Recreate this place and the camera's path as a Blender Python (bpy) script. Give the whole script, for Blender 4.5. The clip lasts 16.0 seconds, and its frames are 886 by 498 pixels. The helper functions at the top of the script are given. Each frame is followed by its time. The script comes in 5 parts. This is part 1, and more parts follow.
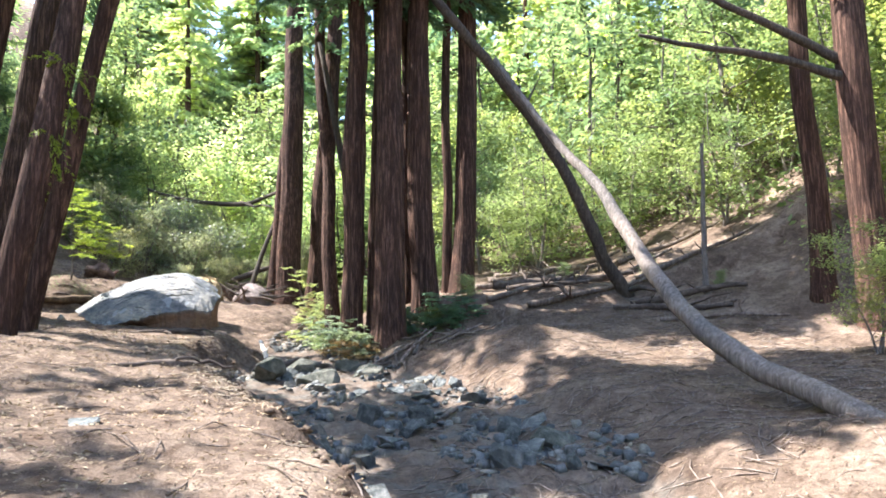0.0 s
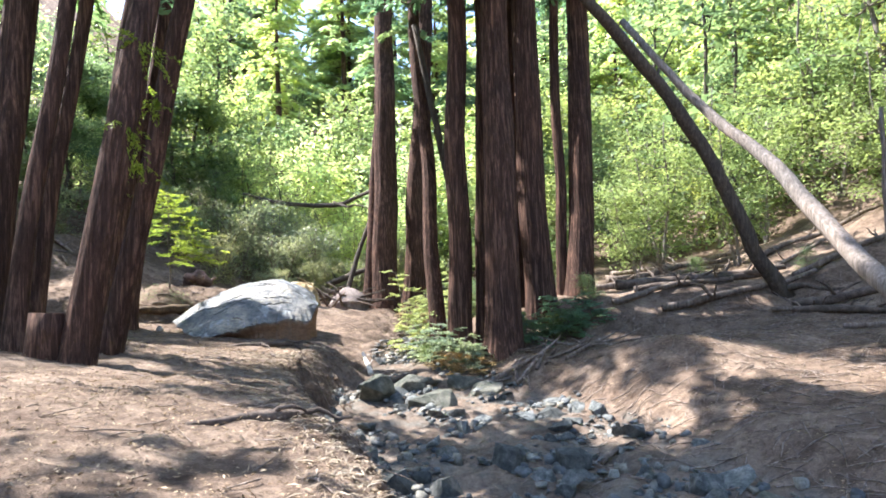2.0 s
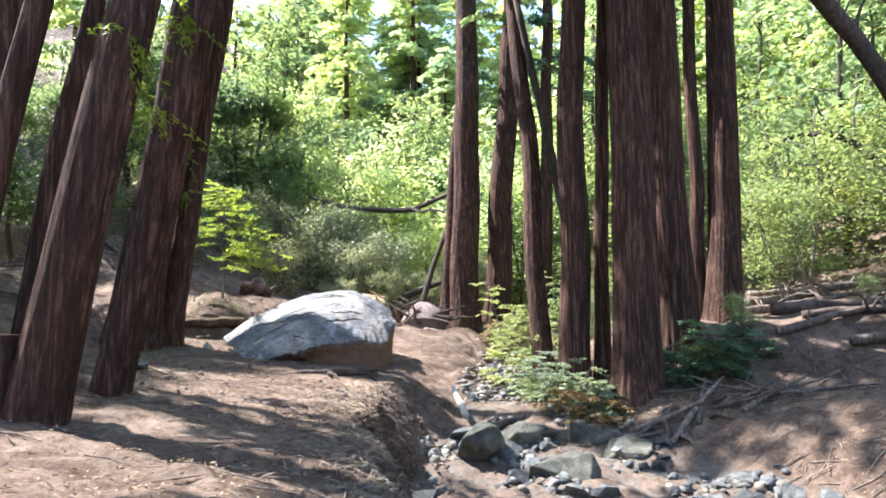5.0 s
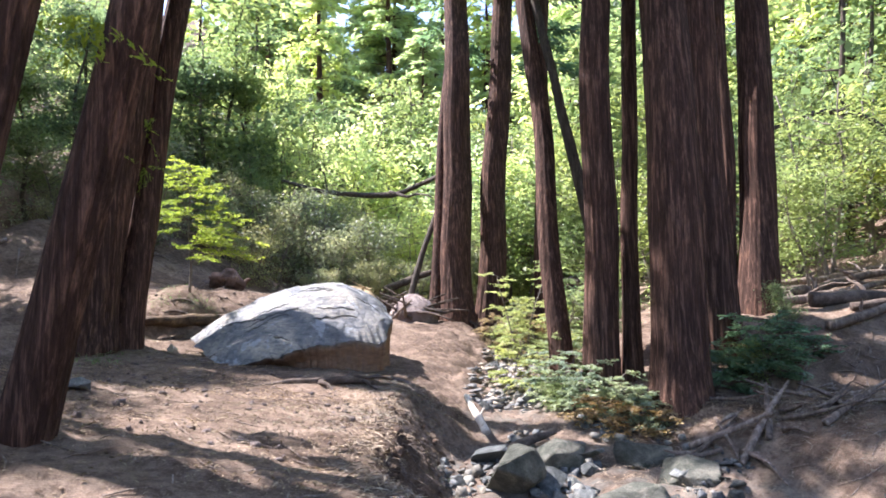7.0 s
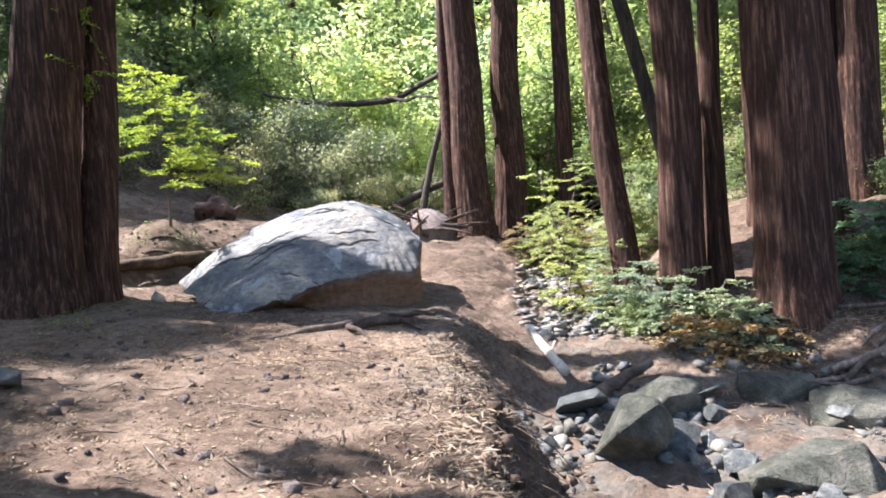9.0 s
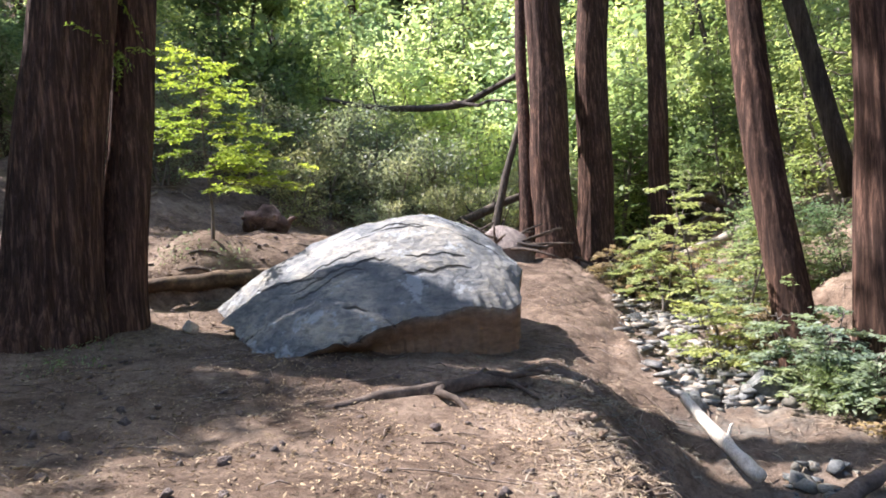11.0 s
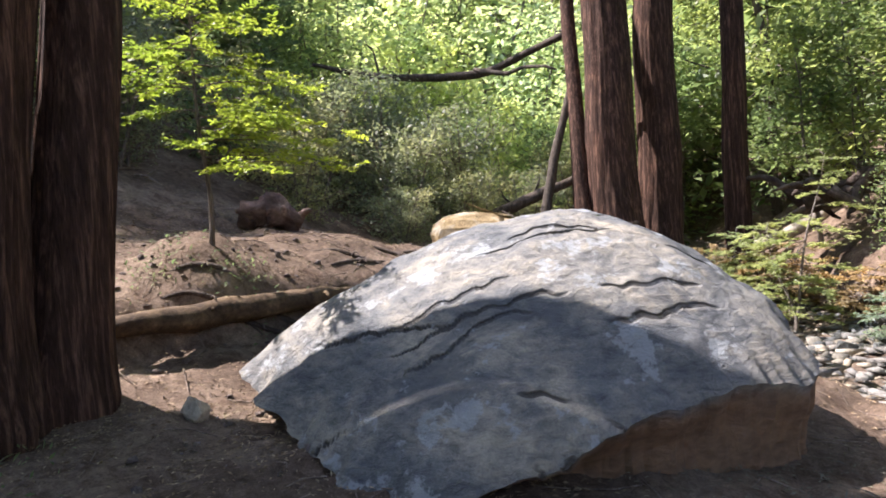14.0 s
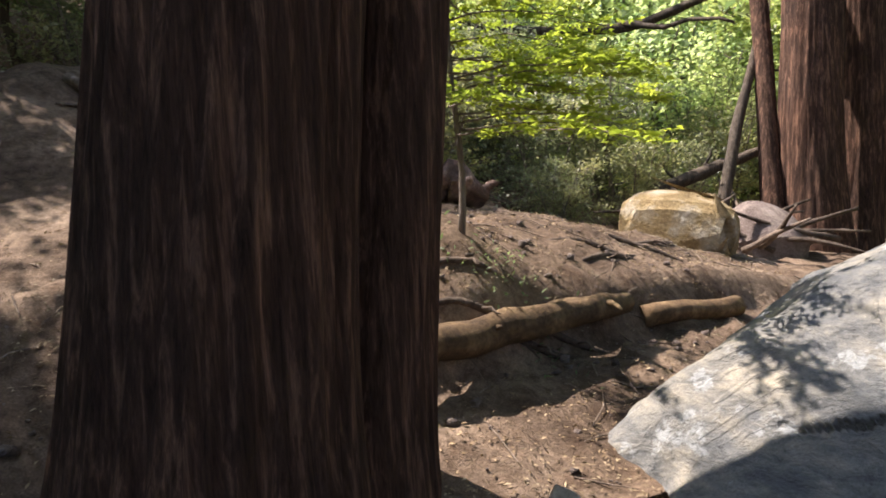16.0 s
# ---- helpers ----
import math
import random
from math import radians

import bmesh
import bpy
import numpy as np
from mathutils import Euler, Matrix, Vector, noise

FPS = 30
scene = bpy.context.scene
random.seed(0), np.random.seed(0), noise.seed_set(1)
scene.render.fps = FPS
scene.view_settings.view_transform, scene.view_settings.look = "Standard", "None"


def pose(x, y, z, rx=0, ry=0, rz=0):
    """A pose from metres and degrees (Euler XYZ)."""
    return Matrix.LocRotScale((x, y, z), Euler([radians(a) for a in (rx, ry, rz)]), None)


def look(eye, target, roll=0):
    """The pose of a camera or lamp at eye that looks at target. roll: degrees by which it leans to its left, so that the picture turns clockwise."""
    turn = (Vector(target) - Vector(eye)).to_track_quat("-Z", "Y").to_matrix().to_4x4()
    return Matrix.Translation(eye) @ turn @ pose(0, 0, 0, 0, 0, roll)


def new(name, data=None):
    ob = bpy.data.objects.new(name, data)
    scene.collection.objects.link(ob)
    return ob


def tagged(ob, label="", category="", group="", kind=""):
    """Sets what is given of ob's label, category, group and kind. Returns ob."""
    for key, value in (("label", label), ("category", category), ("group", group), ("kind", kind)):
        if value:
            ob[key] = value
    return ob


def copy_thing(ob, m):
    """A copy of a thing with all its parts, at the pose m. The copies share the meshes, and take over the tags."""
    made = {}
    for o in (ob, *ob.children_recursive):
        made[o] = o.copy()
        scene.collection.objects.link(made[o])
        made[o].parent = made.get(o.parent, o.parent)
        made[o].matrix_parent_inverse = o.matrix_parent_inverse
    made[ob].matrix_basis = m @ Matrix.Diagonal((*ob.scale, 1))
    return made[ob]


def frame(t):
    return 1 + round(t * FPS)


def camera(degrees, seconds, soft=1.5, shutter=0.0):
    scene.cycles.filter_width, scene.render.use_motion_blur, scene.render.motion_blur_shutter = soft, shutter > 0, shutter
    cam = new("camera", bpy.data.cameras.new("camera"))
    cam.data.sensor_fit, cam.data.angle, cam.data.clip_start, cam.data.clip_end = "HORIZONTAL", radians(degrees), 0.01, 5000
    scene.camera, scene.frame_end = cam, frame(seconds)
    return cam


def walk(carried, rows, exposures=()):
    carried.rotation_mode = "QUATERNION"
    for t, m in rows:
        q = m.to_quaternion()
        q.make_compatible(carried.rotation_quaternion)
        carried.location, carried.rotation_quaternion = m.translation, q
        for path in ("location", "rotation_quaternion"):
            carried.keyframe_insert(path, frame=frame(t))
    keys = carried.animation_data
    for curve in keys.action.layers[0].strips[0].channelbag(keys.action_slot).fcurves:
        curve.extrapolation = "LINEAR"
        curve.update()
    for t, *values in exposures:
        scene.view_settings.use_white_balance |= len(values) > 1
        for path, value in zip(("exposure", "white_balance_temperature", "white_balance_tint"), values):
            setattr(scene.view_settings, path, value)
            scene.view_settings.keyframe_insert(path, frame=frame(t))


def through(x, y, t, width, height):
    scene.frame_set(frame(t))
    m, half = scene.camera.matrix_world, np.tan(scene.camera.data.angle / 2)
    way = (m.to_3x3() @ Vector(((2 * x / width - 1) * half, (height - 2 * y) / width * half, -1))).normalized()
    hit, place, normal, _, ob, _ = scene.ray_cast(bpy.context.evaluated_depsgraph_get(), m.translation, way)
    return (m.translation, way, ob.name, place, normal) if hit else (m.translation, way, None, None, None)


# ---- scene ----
cam = camera(72.0, 16.0, soft=1.8)
PATH = [
    (0, (0.000, -0.086, 1.426), (-0.052, 1.906, 1.600), -1.35),
    (0.5, (-0.256, 0.404, 1.463), (-0.581, 2.373, 1.589), -1.50),
    (1, (-0.479, 0.991, 1.549), (-0.626, 2.985, 1.632), 1.74),
    (1.5, (-0.765, 1.531, 1.594), (-1.103, 3.501, 1.686), -2.17),
    (2, (-0.970, 1.981, 1.707), (-1.298, 3.946, 1.878), -2.29),
    (2.5, (-1.173, 2.565, 1.684), (-1.523, 4.518, 1.932), -3.94),
    (3, (-1.442, 3.138, 1.667), (-1.759, 5.109, 1.772), -3.61),
    (3.5, (-1.685, 3.631, 1.698), (-1.928, 5.610, 1.862), -2.16),
    (4, (-1.985, 4.185, 1.728), (-2.439, 6.125, 1.905), -3.52),
    (4.5, (-2.334, 4.709, 1.749), (-2.803, 6.647, 1.905), -1.89),
    (4.7, (-2.474, 4.917, 1.789), (-2.998, 6.834, 2.017), -0.67),
    (6.8, (-3.785, 6.764, 1.961), (-4.154, 8.718, 2.161), 0.40),
    (7, (-3.876, 6.901, 1.977), (-4.298, 8.846, 2.169), -1.09),
    (7.5, (-4.237, 7.514, 1.973), (-4.623, 9.477, 2.004), -3.77),
    (8, (-4.550, 8.030, 1.964), (-4.901, 10.000, 1.959), -6.35),
    (8.5, (-4.907, 8.580, 1.967), (-5.312, 10.537, 1.889), -2.83),
    (9, (-5.146, 9.054, 2.017), (-5.559, 11.009, 1.930), -5.72),
    (9.5, (-5.471, 9.541, 2.051), (-6.049, 11.456, 2.000), -5.87),
    (9.7, (-5.596, 9.772, 2.048), (-6.140, 11.696, 2.044), -5.84),
    (11.8, (-6.964, 11.947, 2.293), (-7.515, 13.867, 2.219), -2.92),
    (12, (-7.138, 12.171, 2.319), (-7.607, 14.110, 2.180), -3.79),
    (12.5, (-7.570, 12.689, 2.359), (-8.274, 14.562, 2.359), -7.50),
    (13, (-8.064, 13.105, 2.403), (-8.734, 14.990, 2.353), -4.97),
    (13.3, (-8.317, 13.409, 2.445), (-8.719, 15.367, 2.399), -3.74),
    (13.5, (-8.532, 13.537, 2.491), (-8.997, 15.482, 2.490), -5.11),
    (14, (-9.117, 13.985, 2.513), (-9.541, 15.938, 2.438), -4.19),
    (14.5, (-9.754, 14.280, 2.581), (-10.072, 16.254, 2.517), -4.01),
    (15, (-10.431, 14.543, 2.653), (-10.623, 16.527, 2.503), -1.17),
    (15.5, (-11.089, 14.794, 2.783), (-11.397, 16.755, 2.536), -2.73),
    (16, (-11.829, 15.160, 2.828), (-12.380, 17.073, 2.646), -2.11),
]
walk(cam, [(t, look(eye, target, roll)) for t, eye, target, roll in PATH],
     [(0.0, 2.3, 6050, 13), (4.5, 2.2, 5900, 15), (7.0, 2.12, 5950, 22), (9.5, 2.0, 6000, 19), (12.0, 1.76, 6150, 20), (14.5, 1.64, 6450, 22), (16.0, 1.55, 6900, 19)])

# ---- light ----
SUN_FROM = Vector((-0.74, 0.13, 1.05)).normalized()
sun_data = bpy.data.lights.new("sun", "SUN")
sun_data.energy, sun_data.angle, sun_data.color = 5.0, radians(0.6), (1.0, 0.95, 0.88)
sun = new("sun", sun_data)
sun.matrix_world = look((0, 0, 60), Vector((0, 0, 60)) - SUN_FROM)
world = bpy.data.worlds.new("sky")
scene.world = world
world.use_nodes = True
wn = world.node_tree.nodes
sky = wn.new("ShaderNodeTexSky")
sky.sky_type, sky.sun_disc = "NISHITA", False
sky.sun_elevation = math.asin(SUN_FROM.z)
sky.sun_rotation = math.atan2(SUN_FROM.x, SUN_FROM.y)
wn["Background"].inputs["Strength"].default_value = 0.14
world.node_tree.links.new(sky.outputs[0], wn["Background"].inputs["Color"])

rng = np.random.default_rng(7)


# ---- materials ----
def material(name):
    m = bpy.data.materials.new(name)
    m.use_nodes = True
    return m, m.node_tree.nodes, m.node_tree.links, m.node_tree.nodes["Principled BSDF"]


def noise_node(nodes, links, coord, scale, detail=6.0, rough=0.6, stretch=(1, 1, 1), distortion=0.0):
    mp = nodes.new("ShaderNodeMapping")
    mp.inputs["Scale"].default_value = stretch
    links.new(coord, mp.inputs["Vector"])
    n = nodes.new("ShaderNodeTexNoise")
    n.inputs["Scale"].default_value, n.inputs["Detail"].default_value = scale, detail
    n.inputs["Roughness"].default_value, n.inputs["Distortion"].default_value = rough, distortion
    links.new(mp.outputs[0], n.inputs["Vector"])
    return n.outputs["Fac"]


def ramp(nodes, links, fac, stops):
    r = nodes.new("ShaderNodeValToRGB")
    e = r.color_ramp.elements
    while len(e) < len(stops):
        e.new(0.5)
    for k, (p, c) in zip(e, stops):
        k.position, k.color = p, (*c, 1)
    links.new(fac, r.inputs[0])
    return r.outputs[0]


def blend(nodes, links, fac, a, b, mode="MIX"):
    m = nodes.new("ShaderNodeMix")
    m.data_type, m.blend_type = "RGBA", mode
    for socket, v in ((m.inputs[0], fac), (m.inputs[6], a), (m.inputs[7], b)):
        if isinstance(v, (int, float)):
            socket.default_value = v
        elif isinstance(v, tuple):
            socket.default_value = (*v, 1)
        else:
            links.new(v, socket)
    return m.outputs[2]


def relief(nodes, links, bsdf, height, strength, distance):
    b = nodes.new("ShaderNodeBump")
    b.inputs["Strength"].default_value, b.inputs["Distance"].default_value = strength, distance
    links.new(height, b.inputs["Height"])
    links.new(b.outputs[0], bsdf.inputs["Normal"])


def grainy(name, dark, mid, light, scale=3.0, fine=40.0, rough=0.9, stretch=(1, 1, 1), bump=0.5, distance=0.02, world_coords=False, vary=0.25, islands=False):
    m, nodes, links, bsdf = material(name)
    if world_coords:
        coord = nodes.new("ShaderNodeNewGeometry").outputs["Position"]
    else:
        coord = nodes.new("ShaderNodeTexCoord").outputs["Object"]
    a = noise_node(nodes, links, coord, scale, 8, 0.62, stretch, 0.3)
    b = noise_node(nodes, links, coord, fine, 6, 0.7, stretch)
    col = ramp(nodes, links, a, [(0.3, dark), (0.5, mid), (0.7, light)])
    tone = ramp(nodes, links, b, [(0.28, (0.45, 0.45, 0.45)), (0.72, (1.35, 1.35, 1.35))])
    col = blend(nodes, links, 0.85, col, tone, "MULTIPLY")
    if vary:
        rnd = ramp(nodes, links, nodes.new("ShaderNodeObjectInfo").outputs["Random"], [(0, (1 - vary,) * 3), (1, (1 + vary,) * 3)])
        col = blend(nodes, links, 1.0, col, rnd, "MULTIPLY")
    if islands:
        isle = ramp(nodes, links, nodes.new("ShaderNodeNewGeometry").outputs["Random Per Island"], [(0, (0.55, 0.57, 0.6)), (0.5, (1, 1, 1)), (0.8, (1.25, 1.1, 0.9)), (1, (1.6, 1.5, 1.35))])
        col = blend(nodes, links, 1.0, col, isle, "MULTIPLY")
    links.new(col, bsdf.inputs["Base Color"])
    bsdf.inputs["Roughness"].default_value = rough
    bsdf.inputs["Specular IOR Level"].default_value = 0.25
    both = nodes.new("ShaderNodeMath")
    both.operation = "ADD"
    links.new(a, both.inputs[0]), links.new(b, both.inputs[1])
    relief(nodes, links, bsdf, both.outputs[0], bump, distance)
    return m


def leafy(name, dark, mid, light, through=0.5, rough=0.45):
    m, nodes, links, bsdf = material(name)
    geo = nodes.new("ShaderNodeNewGeometry")
    dark, light = (tuple(0.55 * c + 0.45 * m for c, m in zip(end, mid)) for end in (dark, light))
    col = ramp(nodes, links, geo.outputs["Random Per Island"], [(0.0, dark), (0.55, mid), (1.0, light)])
    clump = noise_node(nodes, links, geo.outputs["Position"], 0.55, 3, 0.6)
    col = blend(nodes, links, 0.9, col, ramp(nodes, links, clump, [(0.32, (0.52, 0.62, 0.6)), (0.68, (1.38, 1.25, 1.0))]), "MULTIPLY")
    rnd = ramp(nodes, links, nodes.new("ShaderNodeObjectInfo").outputs["Random"], [(0, (0.8, 0.85, 0.95)), (1, (1.2, 1.12, 0.9))])
    col = blend(nodes, links, 1.0, col, rnd, "MULTIPLY")
    links.new(col, bsdf.inputs["Base Color"])
    bsdf.inputs["Roughness"].default_value = rough
    bsdf.inputs["Specular IOR Level"].default_value = 0.3
    tr = nodes.new("ShaderNodeBsdfTranslucent")
    glow = blend(nodes, links, 1.0, col, (1.32, 1.36, 1.02), "MULTIPLY")
    links.new(glow, tr.inputs["Color"])
    mx = nodes.new("ShaderNodeMixShader")
    mx.inputs[0].default_value = through
    links.new(bsdf.outputs[0], mx.inputs[1]), links.new(tr.outputs[0], mx.inputs[2])
    links.new(mx.outputs[0], nodes["Material Output"].inputs["Surface"])
    return m


def ground_material():
    m, nodes, links, bsdf = material("forest floor")
    pos = nodes.new("ShaderNodeNewGeometry").outputs["Position"]
    a = noise_node(nodes, links, pos, 0.8, 8, 0.65, (1, 1, 1), 0.4)
    b = noise_node(nodes, links, pos, 14, 8, 0.7)
    c = noise_node(nodes, links, pos, 75, 5, 0.7)
    dust = ramp(nodes, links, a, [(0.3, (0.082, 0.058, 0.042)), (0.5, (0.165, 0.12, 0.087)), (0.7, (0.29, 0.222, 0.165))])
    crumbs = ramp(nodes, links, b, [(0.3, (0.5, 0.46, 0.42)), (0.5, (0.95, 0.95, 0.95)), (0.72, (1.35, 1.3, 1.25))])
    col = blend(nodes, links, 0.9, dust, crumbs, "MULTIPLY")
    col = blend(nodes, links, 0.8, col, ramp(nodes, links, c, [(0.3, (0.5, 0.48, 0.46)), (0.7, (1.4, 1.4, 1.4))]), "MULTIPLY")
    mats = noise_node(nodes, links, pos, 3.6, 7, 0.72, (1, 1, 1), 0.8)
    col = blend(nodes, links, 0.85, col, ramp(nodes, links, mats, [(0.36, (0.5, 0.44, 0.4)), (0.5, (0.95, 0.95, 0.95)), (0.64, (1.3, 1.29, 1.27))]), "MULTIPLY")
    grey = ramp(nodes, links, b, [(0.3, (0.075, 0.074, 0.065)), (0.7, (0.2, 0.19, 0.16))])
    bed = nodes.new("ShaderNodeAttribute")
    bed.attribute_name = "gravel"
    patch = ramp(nodes, links, noise_node(nodes, links, pos, 1.9, 5, 0.6), [(0.45, (0.1,) * 3), (0.65, (0.8,) * 3)])
    amount = nodes.new("ShaderNodeMath")
    amount.operation = "MULTIPLY"
    links.new(bed.outputs["Fac"], amount.inputs[0]), links.new(patch, amount.inputs[1])
    col = blend(nodes, links, amount.outputs[0], col, grey)
    links.new(col, bsdf.inputs["Base Color"])
    bsdf.inputs["Roughness"].default_value = 0.95
    bsdf.inputs["Specular IOR Level"].default_value = 0.15
    both = nodes.new("ShaderNodeMath")
    both.operation = "MULTIPLY_ADD"
    both.inputs[1].default_value = 0.45
    links.new(c, both.inputs[0]), links.new(b, both.inputs[2])
    relief(nodes, links, bsdf, both.outputs[0], 1.0, 0.03)
    return m


def bark_material(name, dark, mid, light, rough=0.92):
    m, nodes, links, bsdf = material(name)
    coord = nodes.new("ShaderNodeTexCoord").outputs["Object"]
    a = noise_node(nodes, links, coord, 5.5, 8, 0.68, (3.2, 3.2, 0.2), 0.5)
    b = noise_node(nodes, links, coord, 24, 8, 0.72, (3.0, 3.0, 0.3), 0.3)
    c = noise_node(nodes, links, coord, 0.9, 4, 0.6)
    col = ramp(nodes, links, a, [(0.3, dark), (0.5, mid), (0.72, light)])
    col = blend(nodes, links, 0.9, col, ramp(nodes, links, b, [(0.3, (0.35, 0.33, 0.32)), (0.55, (1, 1, 1)), (0.75, (1.5, 1.45, 1.4))]), "MULTIPLY")
    col = blend(nodes, links, 0.7, col, ramp(nodes, links, c, [(0.35, (0.7, 0.72, 0.75)), (0.65, (1.25, 1.15, 1.08))]), "MULTIPLY")
    links.new(col, bsdf.inputs["Base Color"])
    bsdf.inputs["Roughness"].default_value = rough
    bsdf.inputs["Specular IOR Level"].default_value = 0.15
    both = nodes.new("ShaderNodeMath")
    both.operation = "ADD"
    links.new(a, both.inputs[0]), links.new(b, both.inputs[1])
    relief(nodes, links, bsdf, both.outputs[0], 0.9, 0.014)
    return m


def bedding(nodes, links, coord):
    """Open cracks along the grain of the stone, and the tilt of flakes between them."""
    turn = nodes.new("ShaderNodeMapping")
    turn.inputs["Rotation"].default_value = (0, 0, radians(-14))
    links.new(coord, turn.inputs["Vector"])
    split = nodes.new("ShaderNodeAttribute")
    split.attribute_name = "split"
    seam = ramp(nodes, links, split.outputs["Fac"], [(0.12, (0, 0, 0)), (0.5, (0.95, 0.95, 0.95))])
    flake = noise_node(nodes, links, turn.outputs[0], 1.8, 9, 0.6, (0.8, 1.5, 0.6), 0.6)
    steps = ramp(nodes, links, flake, [(0.30, (0.0,) * 3), (0.40, (0.1,) * 3), (0.42, (0.4,) * 3), (0.50, (0.46,) * 3), (0.52, (0.72,) * 3), (0.60, (0.78,) * 3), (0.62, (1.0,) * 3)])
    return seam, steps


def slab_material():
    m, nodes, links, bsdf = material("weathered slab stone")
    coord = nodes.new("ShaderNodeTexCoord").outputs["Object"]
    a = noise_node(nodes, links, coord, 1.1, 8, 0.62, (1, 1, 1), 0.6)
    b = noise_node(nodes, links, coord, 7, 8, 0.68, (1, 1, 2.5), 0.4)
    c = noise_node(nodes, links, coord, 60, 5, 0.7)
    col = ramp(nodes, links, a, [(0.34, (0.095, 0.103, 0.108)), (0.46, (0.155, 0.158, 0.155)), (0.54, (0.22, 0.21, 0.185)), (0.64, (0.3, 0.275, 0.228))])
    col = blend(nodes, links, 0.8, col, ramp(nodes, links, b, [(0.36, (0.5, 0.53, 0.57)), (0.48, (0.93, 0.94, 0.95)), (0.62, (1.3, 1.26, 1.16))]), "MULTIPLY")
    col = blend(nodes, links, 0.6, col, ramp(nodes, links, c, [(0.3, (0.65, 0.65, 0.65)), (0.7, (1.3, 1.3, 1.3))]), "MULTIPLY")
    seam, flake = bedding(nodes, links, coord)
    tone = ramp(nodes, links, flake, [(0.0, (0.78, 0.8, 0.83)), (0.5, (1, 1, 1)), (1.0, (1.15, 1.13, 1.08))])
    col = blend(nodes, links, 0.9, col, tone, "MULTIPLY")
    col = blend(nodes, links, seam, col, (0.05, 0.047, 0.042))
    stain = ramp(nodes, links, noise_node(nodes, links, coord, 1.5, 10, 0.68, (0.8, 1.3, 1), 0.4), [(0.40, (0.65, 0.65, 0.65)), (0.455, (0, 0, 0))])
    col = blend(nodes, links, stain, col, (0.085, 0.093, 0.1))
    lichen = ramp(nodes, links, noise_node(nodes, links, coord, 2.6, 10, 0.7), [(0.56, (0, 0, 0)), (0.595, (0.7, 0.7, 0.7))])
    col = blend(nodes, links, lichen, col, (0.34, 0.36, 0.36))
    face = nodes.new("ShaderNodeAttribute")
    face.attribute_name = "broken"
    brown = ramp(nodes, links, b, [(0.3, (0.13, 0.075, 0.042)), (0.7, (0.29, 0.175, 0.1))])
    col = blend(nodes, links, face.outputs["Fac"], col, brown)
    links.new(col, bsdf.inputs["Base Color"])
    bsdf.inputs["Roughness"].default_value = 0.75
    bsdf.inputs["Specular IOR Level"].default_value = 0.3
    both = nodes.new("ShaderNodeMath")
    both.operation = "MULTIPLY_ADD"
    both.inputs[1].default_value = 0.25
    links.new(c, both.inputs[0]), links.new(b, both.inputs[2])
    step = nodes.new("ShaderNodeMath")
    step.operation = "MULTIPLY_ADD"
    step.inputs[1].default_value = 0.55
    links.new(flake, step.inputs[0]), links.new(both.outputs[0], step.inputs[2])
    deep = nodes.new("ShaderNodeMath")
    deep.operation = "SUBTRACT"
    links.new(step.outputs[0], deep.inputs[0]), links.new(seam, deep.inputs[1])
    relief(nodes, links, bsdf, deep.outputs[0], 0.8, 0.05)
    return m


M_GROUND = ground_material()
M_BARK = bark_material("redwood bark", (0.022, 0.0135, 0.0105), (0.068, 0.039, 0.028), (0.26, 0.152, 0.105))
M_GREYBARK = bark_material("grey smooth bark", (0.10, 0.085, 0.07), (0.20, 0.175, 0.15), (0.36, 0.32, 0.28))
M_DARKBARK = bark_material("dark oak bark", (0.045, 0.038, 0.03), (0.09, 0.075, 0.06), (0.17, 0.145, 0.12))
M_SLAB = slab_material()
M_STONE = grainy("creek stone", (0.065, 0.072, 0.068), (0.145, 0.155, 0.145), (0.30, 0.295, 0.265), 2.2, 14, 0.8, bump=1.0, distance=0.05, vary=0.45)
M_PEBBLE = grainy("mixed creek pebbles", (0.075, 0.08, 0.078), (0.14, 0.145, 0.138), (0.24, 0.235, 0.21), 3.5, 40, 0.85, bump=0.5, distance=0.02, vary=0.0, islands=True)
# Pale stone; on the cobbles it also stands in for sunlight.
M_PALESTONE = grainy("pale cobbles", (0.17, 0.16, 0.14), (0.28, 0.265, 0.235), (0.4, 0.38, 0.335), 3.0, 30, 0.9, bump=0.6, distance=0.03, vary=0.0, islands=True)
M_MOSSROCK = grainy("green grey rock", (0.055, 0.062, 0.045), (0.14, 0.142, 0.112), (0.3, 0.28, 0.22), 4.0, 45, 0.95, bump=1.0, distance=0.07)
M_DUSTROCK = grainy("dusty brown rock", (0.13, 0.1, 0.09), (0.22, 0.175, 0.155), (0.36, 0.3, 0.26), 3.0, 35, 0.95, bump=1.0, distance=0.06)
M_TANROCK = grainy("tan sandstone", (0.2, 0.135, 0.06), (0.36, 0.27, 0.14), (0.55, 0.52, 0.44), 2.2, 20, 0.9, bump=1.0, distance=0.08)
M_DEADWOOD = grainy("weathered dead wood", (0.08, 0.06, 0.046), (0.18, 0.138, 0.107), (0.36, 0.29, 0.235), 3.0, 22, 0.9, (4, 4, 0.6), bump=0.7, distance=0.02)
M_PALEWOOD = grainy("bleached wood", (0.36, 0.3, 0.23), (0.52, 0.46, 0.37), (0.66, 0.6, 0.5), 3.0, 22, 0.85, (4, 4, 0.6), bump=0.6, distance=0.015)
M_ROOT = grainy("dusty root", (0.04, 0.03, 0.024), (0.10, 0.075, 0.058), (0.2, 0.155, 0.12), 4.0, 30, 0.9, bump=0.8, distance=0.02)
